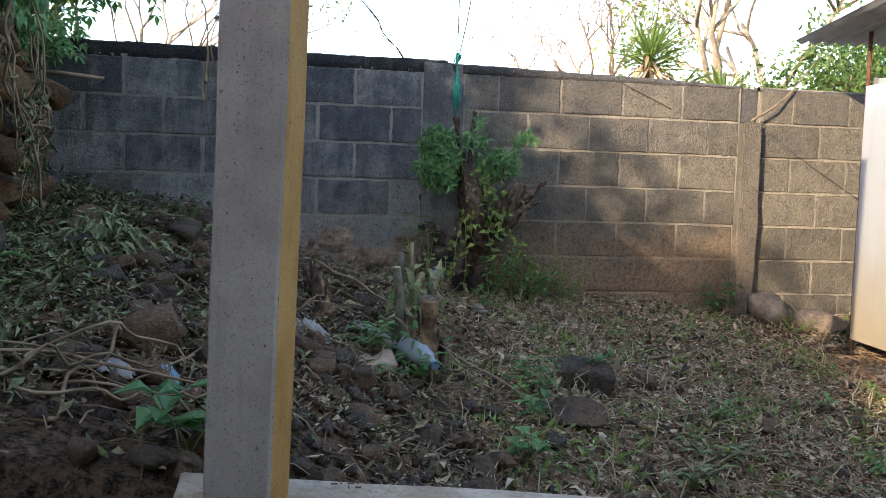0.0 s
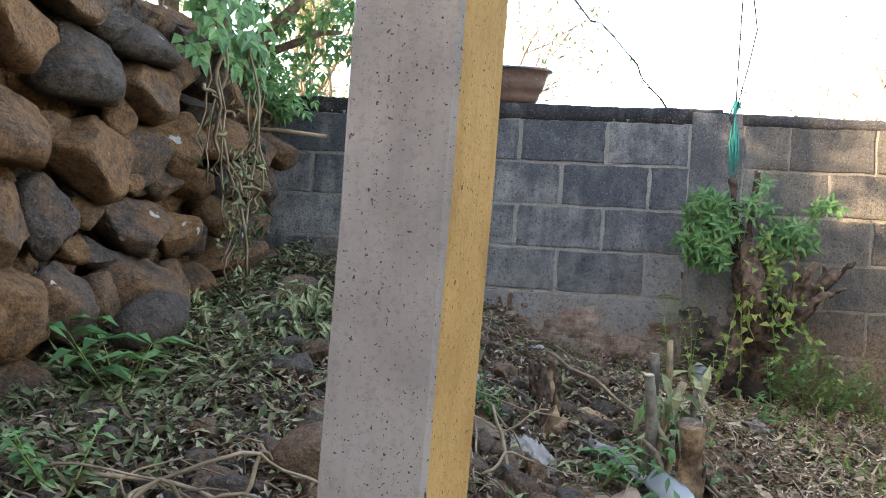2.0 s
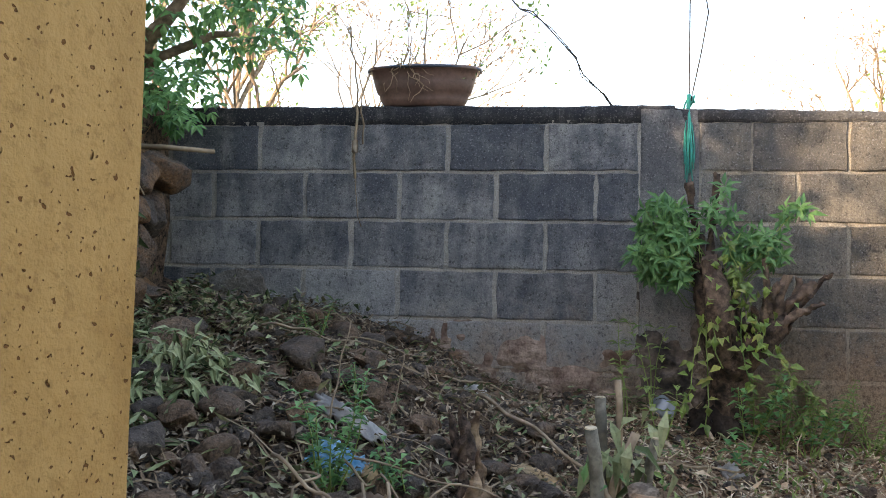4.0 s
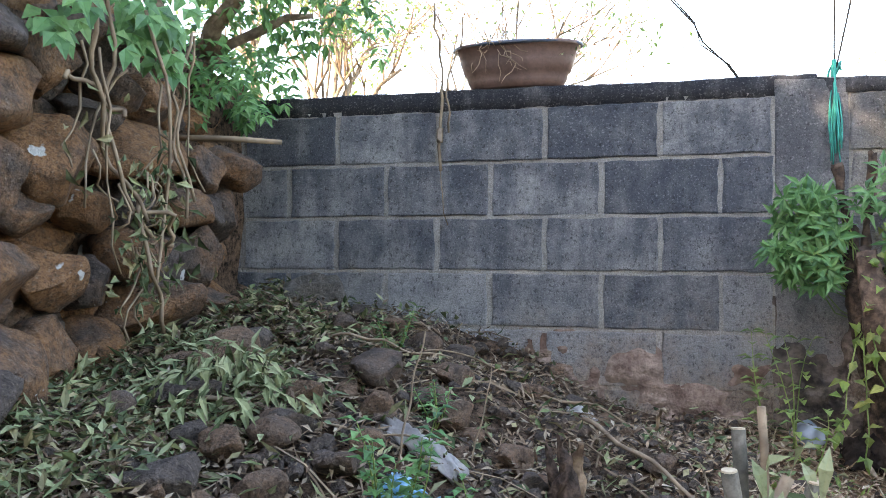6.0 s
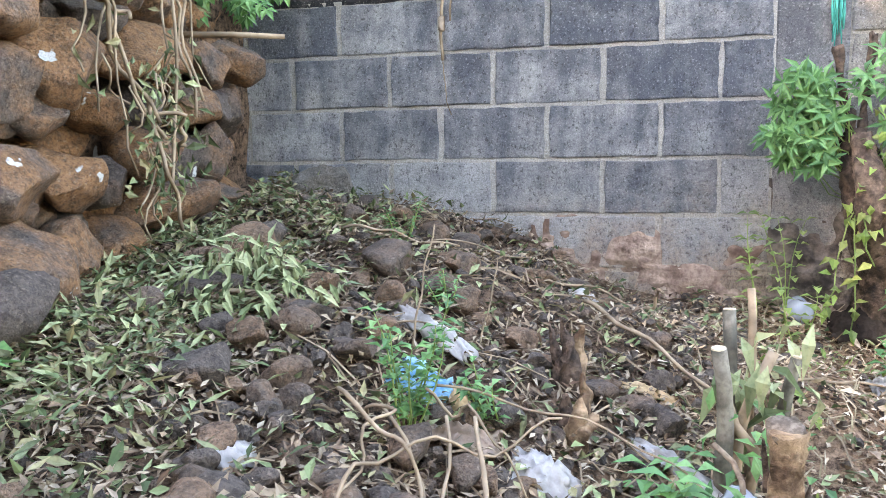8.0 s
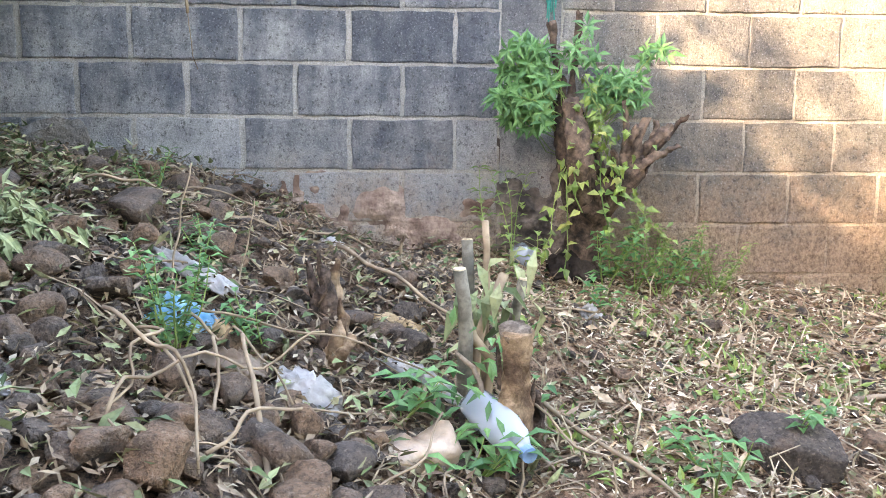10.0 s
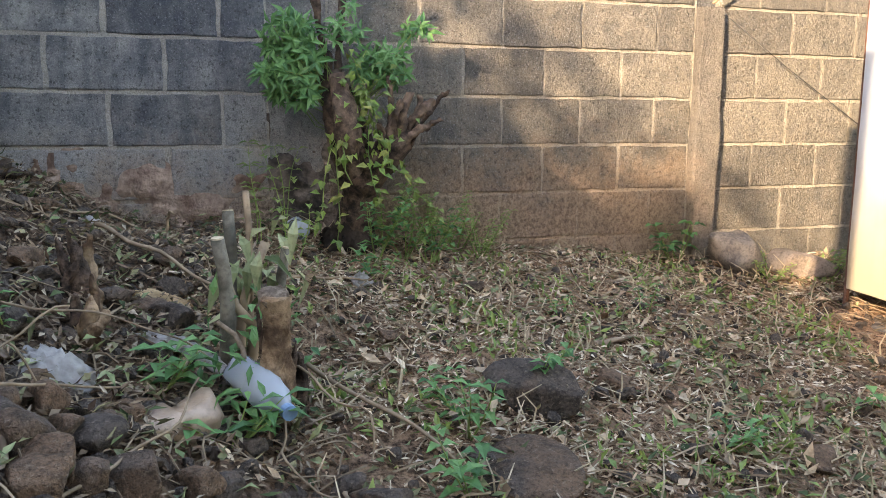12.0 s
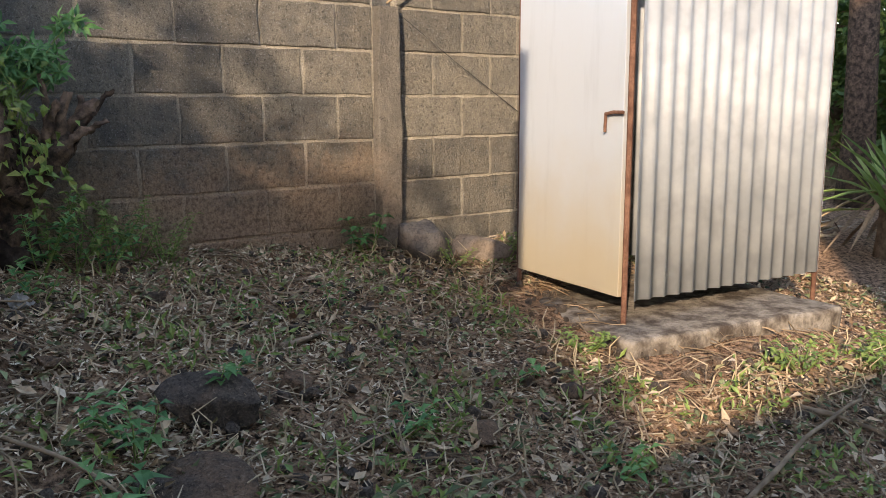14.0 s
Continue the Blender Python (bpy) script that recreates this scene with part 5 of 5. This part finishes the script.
def near_wall():
    x, y = random.uniform(0.45, 3.0), random.uniform(-1.6, -0.02)
    return x, y, not (2.25 < x and -1.7 < y < -0.6) and noise.noise((x * 2, y * 2, 21)) > random.uniform(-0.9, 0.4)


STRAW = leaf_material("pale_straw", (0.3, 0.22, 0.14), (0.6, 0.5, 0.36), (0.68, 0.58, 0.44), (0.42, 0.33, 0.22), trans=0.1, rough=0.8)
tagged(scatter(4200, near_wall, 0.034, 0.007, 0.025, 0.35, 0.2).make("straw", STRAW), "pale dry straw strewn over the soil by the wall", "straw", kind="stuff")

# green stubble
lv = Leaves()
for i in range(3000):
    x, y = random.uniform(0.3, 3.6), random.uniform(-2.4, -0.04)
    if noise.noise((x * 2.8, y * 2.8, 2)) < random.uniform(-0.15, 0.45) or (2.3 < x < 3.4 and -1.65 < y < -0.6):
        continue
    for _ in range(3):
        lv.add(Vector((x, y, ground_z(x, y))) + Vector((random.gauss(0, 0.012), random.gauss(0, 0.012), random.uniform(0, 0.03))), rand_dir(0.9), rand_dir(1), random.uniform(0.02, 0.05), random.uniform(0.008, 0.018))
tagged(lv.make("low_weeds", LIME), "sparse low green weeds and grass stubble", "weeds", kind="stuff")

# ---- heap of drooping cut branch leaves ----
heap = thing("cut_branch", -1.03, -1.1, ground_z(-1.03, -1.1), "cut branch with drooping wilted leaves on the rubble", "branch")
lv = Leaves()
for _ in range(210):
    p = Vector((random.gauss(0, 0.12), random.gauss(0, 0.11), 0))
    p.z = 0.12 * math.exp(-(p.x ** 2 + p.y ** 2) / 0.02) + random.uniform(0.0, 0.05)
    lv.add(p, Vector((p.x * 3 + 0.1, p.y * 3 - 0.3, -0.45)) + rand_dir() * 0.8, Vector((0, -0.6, 1)), random.uniform(0.045, 0.075), random.uniform(0.014, 0.02), random.uniform(0.1, 0.6))
lv.make("leaves", PALE_WILTED, heap)
join_tubes("stem", [(bent((0.2, 0.1, 0.02), (-0.25, -0.15, 0.03), 6, 0.015), 0.007)], TWIG, heap, 6)

# ---- sticks ----
def stick(x0, y0, x1, y1, r, lift=0.02, lift2=None, label="dry stick lying on the litter", wob=0.012, mat=TWIG):
    random.seed(int(abs(x0 * 1000 + y0 * 77)))
    a = Vector((x0, y0, ground_z(x0, y0) + lift))
    b = Vector((x1, y1, ground_z(x1, y1) + (lift if lift2 is None else lift2)))
    return tagged(join_tubes("stick", [(bent(a, b, 14, wob * 1.5), [r * 0.6 * (1 - 0.4 * i / 14) for i in range(15)])], mat, None, 7), label, "stick", "sticks on the ground")


stick(-0.2, -0.62, 0.18, -0.98, 0.012, 0.05, 0.08, "long grey stick leaning over the rubble")
stick(0.25, -0.85, 0.68, -0.5, 0.009, 0.05, 0.03)
stick(0.3, -1.25, 0.62, -1.62, 0.011, 0.1, 0.02, "brown stick leaning from the stump")
stick(1.9, -2.2, 2.68, -2.1, 0.014, 0.02, 0.06, "long crooked pale stick on the ground")
stick(2.5, -2.0, 2.62, -2.25, 0.018, 0.03, 0.03)
stick(1.1, -2.0, 1.5, -1.85, 0.007)
stick(1.28, -0.95, 1.45, -0.92, 0.02, 0.015, None, "short brown log in the litter", 0.004, BARK)
stick(-0.55, -0.55, -0.05, -0.42, 0.009, 0.03)
stick(-0.95, -0.62, -0.6, -0.52, 0.008, 0.05)
stick(-0.4, -0.3, -0.62, -0.75, 0.006, 0.04, 0.12)
stick(-0.05, -0.38, 0.02, -0.52, 0.011, 0.02, 0.12, "splintered stake by the wall")
stick(-0.2, -1.95, -0.3, -1.6, 0.011, 0.0, 0.16, "upright bent stick in the rubble")
stick(-0.15, -1.98, 0.08, -1.62, 0.006, 0.02, 0.16)
stick(-0.45, -1.9, -0.15, -1.55, 0.006, 0.05, 0.2, "curved dry vine over the stones", 0.03)
stick(-0.5, -1.75, -0.3, -1.95, 0.007, 0.18, 0.02, "curved dry vine over the stones", 0.03)
stick(-0.4, -1.5, 0.1, -1.45, 0.005, 0.14, 0.14, "curved dry vine over the stones", 0.03)
stick(0.35, -1.7, 0.3, -2.05, 0.008, 0.03)
stick(-1.0, -2.4, -0.35, -2.35, 0.009, 0.05, 0.07, "tangled dry branch by the post")
stick(-0.9, -2.55, -0.5, -2.2, 0.008, 0.06, 0.08, "tangled dry branch by the post", 0.04)
stick(-0.75, -2.6, -0.7, -2.25, 0.01, 0.02, 0.12, "curled pale vine by the post", 0.04)
stick(-0.85, -1.2, -0.45, -1.1, 0.006, 0.05)
stick(-0.55, -1.2, -0.5, -1.15, 0.005, 0.0, 0.3, "thin upright dry stalk", 0.006)
stick(-0.42, -1.05, -0.38, -1.0, 0.004, 0.0, 0.24, "thin upright dry stalk", 0.01)

random.seed(131)
for i in range(9):
    x, y = random.uniform(-1.15, -0.5), random.uniform(-2.65, -2.25)
    a = random.uniform(-0.5, 0.5)
    stick(x, y, x + 0.4 * math.cos(a), min(-2.1, y + 0.4 * math.sin(a)), random.uniform(0.004, 0.008), random.uniform(0.02, 0.07), random.uniform(0.02, 0.08), "curled dry vine stem tangled by the post", random.uniform(0.02, 0.06))
    random.seed(131 + i)
for i, (x0, y0, x1, y1, h) in enumerate(((-0.5, -1.62, -0.42, -1.93, 0.1), (-0.48, -1.6, -0.3, -1.95, 0.12), (-0.42, -1.55, -0.2, -1.62, 0.14), (-0.28, -1.98, -0.05, -1.5, 0.08), (-0.36, -1.58, -0.16, -1.95, 0.13), (-0.1, -1.98, 0.1, -1.6, 0.05), (0.22, -1.3, 0.42, -1.62, 0.1), (0.26, -1.35, 0.35, -1.75, 0.08))):
    stick(x0, y0, x1, y1, 0.006, h, 0.04, "curved pale dry vine over the stones", 0.03, TWIG)

# ---- weeds ----
weed(-0.46, -1.5, 0.3, "small-leaved green herb growing from the rubble", GREEN, 7, 0.036, 1, 0.6, 11, 0.3)
weed(-0.8, -0.5, 0.2, "feathery green weed on the bank", GREEN, 4, 0.03, 2, 0.4, 9)
weed(-0.55, -0.9, 0.16, "feathery green weed on the bank", GREEN, 4, 0.028, 3, 0.4, 8)
weed(0.3, -0.25, 0.45, "tall spindly herb with round leaves by the wall", LIME, 2, 0.05, 4, 0.6, 7, 0.12)
weed(0.42, -0.35, 0.3, "spindly herb with round leaves", LIME, 2, 0.045, 5, 0.6, 6, 0.2)
weed(0.72, -0.3, 0.3, "leafy herb at the foot of the bush", GREEN, 5, 0.05, 6, 0.6, 6, 0.4)
weed(0.85, -0.22, 0.25, "leafy herb at the foot of the bush", LIME, 5, 0.045, 7, 0.55, 6, 0.5)
weed(1.0, -0.12, 0.28, "bright herb with small leaves by the wall", LIME, 7, 0.03, 8, 0.45, 10, 0.5)
weed(1.1, -0.1, 0.26, "bright herb with small leaves by the wall", LIME, 7, 0.03, 9, 0.45, 10, 0.5)
weed(0.78, -0.12, 0.34, "leafy herb climbing beside the bush", LIME, 5, 0.045, 40, 0.6, 8, 0.4)
weed(0.92, -0.32, 0.22, "leafy herb at the foot of the bush", GREEN, 6, 0.045, 41, 0.6, 5, 0.6)
weed(1.18, -0.16, 0.22, "bright herb with small leaves by the wall", LIME, 7, 0.032, 42, 0.45, 9, 0.6)
weed(0.4, -0.15, 0.4, "spindly herb with round leaves", LIME, 3, 0.045, 43, 0.6, 7, 0.2)
weed(-0.3, -1.38, 0.16, "small-leaved green herb growing from the rubble", GREEN, 5, 0.035, 44, 0.5, 6, 0.5)
weed(0.68, -0.5, 0.16, "leafy herb on the litter", GREEN, 3, 0.05, 10, 0.6, 4, 0.5)
weed(2.13, -0.1, 0.2, "broad-leaved green weed at the pilaster foot", GREEN, 5, 0.075, 11, 0.55, 3, 0.5)
weed(2.45, -0.33, 0.13, "yellow-green weed between the stones", LIME, 6, 0.03, 12, 0.45, 6, 0.7)
weed(2.72, -0.38, 0.15, "yellow-green weed beside the shed", LIME, 5, 0.05, 13, 0.5, 3, 0.6)
weed(0.7, -1.45, 0.2, "bright green herb by the dark stone", GREEN, 5, 0.05, 14, 0.5, 5, 0.6)
weed(0.6, -1.72, 0.17, "bright green broad-leaved herb", GREEN, 3, 0.06, 15, 0.55, 4, 0.4)
weed(0.95, -1.25, 0.14, "grey-green weed on the litter", GREEN, 4, 0.05, 16, 0.5, 4, 0.6)
weed(1.9, -1.4, 0.09, "small weed with round leaf", GREEN, 2, 0.05, 17, 0.7, 2, 0.6)
weed(2.25, -1.35, 0.1, "yellow-green weeds at the slab", LIME, 8, 0.04, 18, 0.5, 4, 0.9)
weed(2.75, -1.85, 0.12, "sunlit yellow-green weeds in front of the slab", LIME, 7, 0.045, 19, 0.5, 4, 0.8)
weed(3.15, -1.95, 0.12, "sunlit yellow-green weeds in front of the slab", LIME, 7, 0.05, 20, 0.5, 4, 0.8)
weed(3.45, -1.85, 0.14, "sunlit yellow-green weeds in front of the slab", LIME, 8, 0.05, 21, 0.5, 4, 0.8)
weed(-1.22, -1.9, 0.22, "broad-leaved green plant at the foot of the stone wall", GREEN, 5, 0.11, 22, 0.4, 3, 0.6)
weed(-0.44, -2.62, 0.22, "large-leaved green weed beside the post", GREEN, 5, 0.09, 23, 0.75, 3, 0.5)
weed(-1.0, -2.45, 0.18, "thin green weed on the bank", GREEN, 4, 0.04, 24, 0.5, 6, 0.5)
weed(0.0, -1.42, 0.13, "broad bright leaves between the bottles", GREEN, 4, 0.075, 25, 0.5, 3, 0.7)
weed(0.14, -1.55, 0.12, "fresh green leaves on the bottle", GREEN, 6, 0.07, 26, 0.4, 3, 0.9)
weed(0.5, -2.05, 0.12, "dark green leaves by the kerb", GREEN, 3, 0.08, 27, 0.7, 2, 0.6)
weed(1.35, -1.55, 0.1, "low weed in the litter", GREEN, 4, 0.045, 28, 0.5, 3, 0.8)
weed(1.75, -1.95, 0.1, "low weed in the litter", GREEN, 4, 0.045, 29, 0.5, 3, 0.8)
weed(1.2, -1.9, 0.1, "grey-green wilted weed on the litter", WILTED, 6, 0.07, 30, 0.3, 3, 1.0)
weed(1.0, -2.1, 0.1, "grey-green wilted weed on the litter", WILTED, 6, 0.07, 31, 0.3, 3, 1.0)
weed(1.6, -0.75, 0.14, "thin green seedling in the litter", GREEN, 2, 0.03, 32, 0.5, 5, 0.3)
weed(1.25, -0.75, 0.13, "thin green seedling in the litter", GREEN, 2, 0.03, 33, 0.5, 5, 0.3)

# ---- rubbish ----
CLEAR = Nodes("clear_plastic", 0.12)
CLEAR.b.inputs["Transmission Weight"].default_value, CLEAR.b.inputs["IOR"].default_value = 0.5, 1.3
CLEAR.b.inputs["Alpha"].default_value = 0.9
CLEAR = CLEAR.done((0.6, 0.66, 0.7))
AMBER = plain_material("dusty_plastic", (0.24, 0.155, 0.1), (0.38, 0.27, 0.19), 12, 60, 0.002, 0.35)
FILM = plain_material("white_plastic_film", (0.33, 0.3, 0.27), (0.54, 0.51, 0.47), 12, 50, 0.002, 0.4)
BLUE = plain_material("blue_plastic_film", (0.03, 0.28, 0.45), (0.35, 0.6, 0.72), 14, 50, 0.002, 0.4)
BLACKCLOTH = plain_material("black_cloth", (0.035, 0.025, 0.02), (0.09, 0.065, 0.05), 9, 90, 0.004, 0.95)
PEEL = plain_material("dry_husk", (0.5, 0.32, 0.16), (0.62, 0.46, 0.28), 14, 70, 0.002, 0.8)
CAPB = plain_material("blue_cap", (0.12, 0.22, 0.35), (0.16, 0.28, 0.42), 20, 80, 0, 0.4)


def bottle(x, y, rz, length, r, mat, label, capmat, crush=0.012, lift=0.04, ry=96):
    root = thing("bottle", x, y, ground_z(x, y) + lift, label, "bottle", "discarded bottles")
    root.matrix_basis = pose(x, y, ground_z(x, y) + lift, 0, ry, rz)
    prof = [(0.02, 0), (r * 0.9, 0.004), (r, 0.02), (r, 0.3), (r * 0.93, 0.36), (r, 0.42), (r, 0.62), (r * 0.8, 0.76), (0.016, 0.93), (0.014, 0.95), (0.014, 0.985)]
    bm = bmesh.new()
    rings = [[bm.verts.new(Vector((q * math.cos(a), q * math.sin(a), (h if h > 0.05 else h) * (length if h > 0.05 else 1))) + noise.noise_vector((q * math.cos(a) * 30, q * math.sin(a) * 30, h * 6 + x * 9)) * (crush if h < 0.9 else 0)) for a in (2 * math.pi * i / 20 for i in range(20))] for q, h in prof]
    for a, b in zip(rings, rings[1:]):
        for k in range(20):
            bm.faces.new((a[k], a[(k + 1) % 20], b[(k + 1) % 20], b[k]))
    bm.faces.new(rings[0][::-1])
    part("body", bm, mat, root, "", True)
    part("cap", tube([(0, 0, length * 0.96), (0, 0, length * 0.96 + 0.018)], 0.017, 14), capmat, root)
    return root


bottle(0.11, -1.5, 205, 0.25, 0.048, AMBER, "crushed dusty brown plastic bottle on the rubble", AMBER, 0.02, 0.05)
bottle(0.17, -1.34, -70, 0.25, 0.042, CLEAR, "clear plastic bottle with a blue cap among leaves", CAPB, 0.01, 0.06)
bottle(0.47, -0.14, 100, 0.2, 0.04, CLEAR, "cut clear plastic bottle by the wall", CLEAR, 0.015, 0.05, 92)


def crumpled(name, x, y, sx, sy, h, mat, label, seed, rz=0, category="rubbish"):
    """A crumpled sheet draped on the ground."""
    bm = bmesh.new()
    n = 18
    ca, sa = math.cos(radians(rz)), math.sin(radians(rz))
    rows = []
    for i in range(n + 1):
        row = []
        for j in range(n + 1):
            u, v = (i / n - 0.5) * sx, (j / n - 0.5) * sy
            e = 1 + 0.35 * noise.noise((i * 0.4, seed * 3.0, j * 0.4))
            px, py = x + (u * ca - v * sa) * e, y + (u * sa + v * ca) * e
            dome = max(0.0, 1 - (2 * u / sx) ** 2) * max(0.0, 1 - (2 * v / sy) ** 2)
            hz = h * (0.75 * dome + 0.5 * abs(noise.noise((i * 0.45 + seed, j * 0.45, 1))) + 0.25 * abs(noise.noise((i * 1.1, j * 1.1, seed))))
            row.append(bm.verts.new((px, py, ground_z(px, py) + 0.015 + hz)))
        rows.append(row)
    for i in range(n):
        for j in range(n):
            bm.faces.new((rows[i][j], rows[i + 1][j], rows[i + 1][j + 1], rows[i][j + 1]))
    bmesh.ops.solidify(bm, geom=bm.faces[:], thickness=0.002)
    return tagged(part(name, bm, mat, None, "", True), label, category)


crumpled("plastic_bag", -0.19, -1.49, 0.13, 0.09, 0.05, FILM, "crumpled dirty white plastic bag", 1)
crumpled("plastic_sheet", 0.06, -1.27, 0.22, 0.05, 0.035, FILM, "strip of pale plastic under twigs", 2, -15)
crumpled("rag", -0.52, -1.12, 0.3, 0.06, 0.05, FILM, "twisted white rag on the stones", 3, -35)
crumpled("plastic_wrapper", -0.48, -1.32, 0.15, 0.09, 0.05, BLUE, "torn blue and white plastic wrapper", 4, -20)
crumpled("shoe_sole", -0.39, -1.36, 0.13, 0.05, 0.03, PEEL, "worn tan insole with a white edge", 5, -60)
crumpled("cloth", -0.36, -1.46, 0.15, 0.06, 0.045, AMBER, "muddy crumpled cloth scrap", 6, 10)
crumpled("black_cloth", 0.64, -0.16, 0.2, 0.14, 0.09, BLACKCLOTH, "dark crumpled cloth at the foot of the bush", 7)
crumpled("husk", -0.01, -0.94, 0.14, 0.035, 0.03, PEEL, "dry tan husk on the rubble", 8, 8)
crumpled("paper", -0.22, -0.4, 0.1, 0.05, 0.04, FILM, "scrap of dirty paper by the wall", 9, 15)
crumpled("plastic_wrapper", -0.56, -2.27, 0.07, 0.06, 0.045, BLUE, "blue snack wrapper beside the post", 10)
crumpled("plastic_bag", -0.68, -2.3, 0.09, 0.05, 0.03, FILM, "grey plastic scrap beside the post", 11)
crumpled("plastic_scrap", -0.72, -1.75, 0.1, 0.07, 0.03, FILM, "shredded grey plastic in the soil", 12, 30)
crumpled("dead_leaf", -0.62, -1.85, 0.14, 0.08, 0.03, DRY_LEAF, "large curled dead leaf on the stones", 13, 20, "leaf")
crumpled("dead_leaf", 0.62, -0.52, 0.07, 0.06, 0.04, FILM, "pale curled leaf on the litter", 14, 20, "leaf")
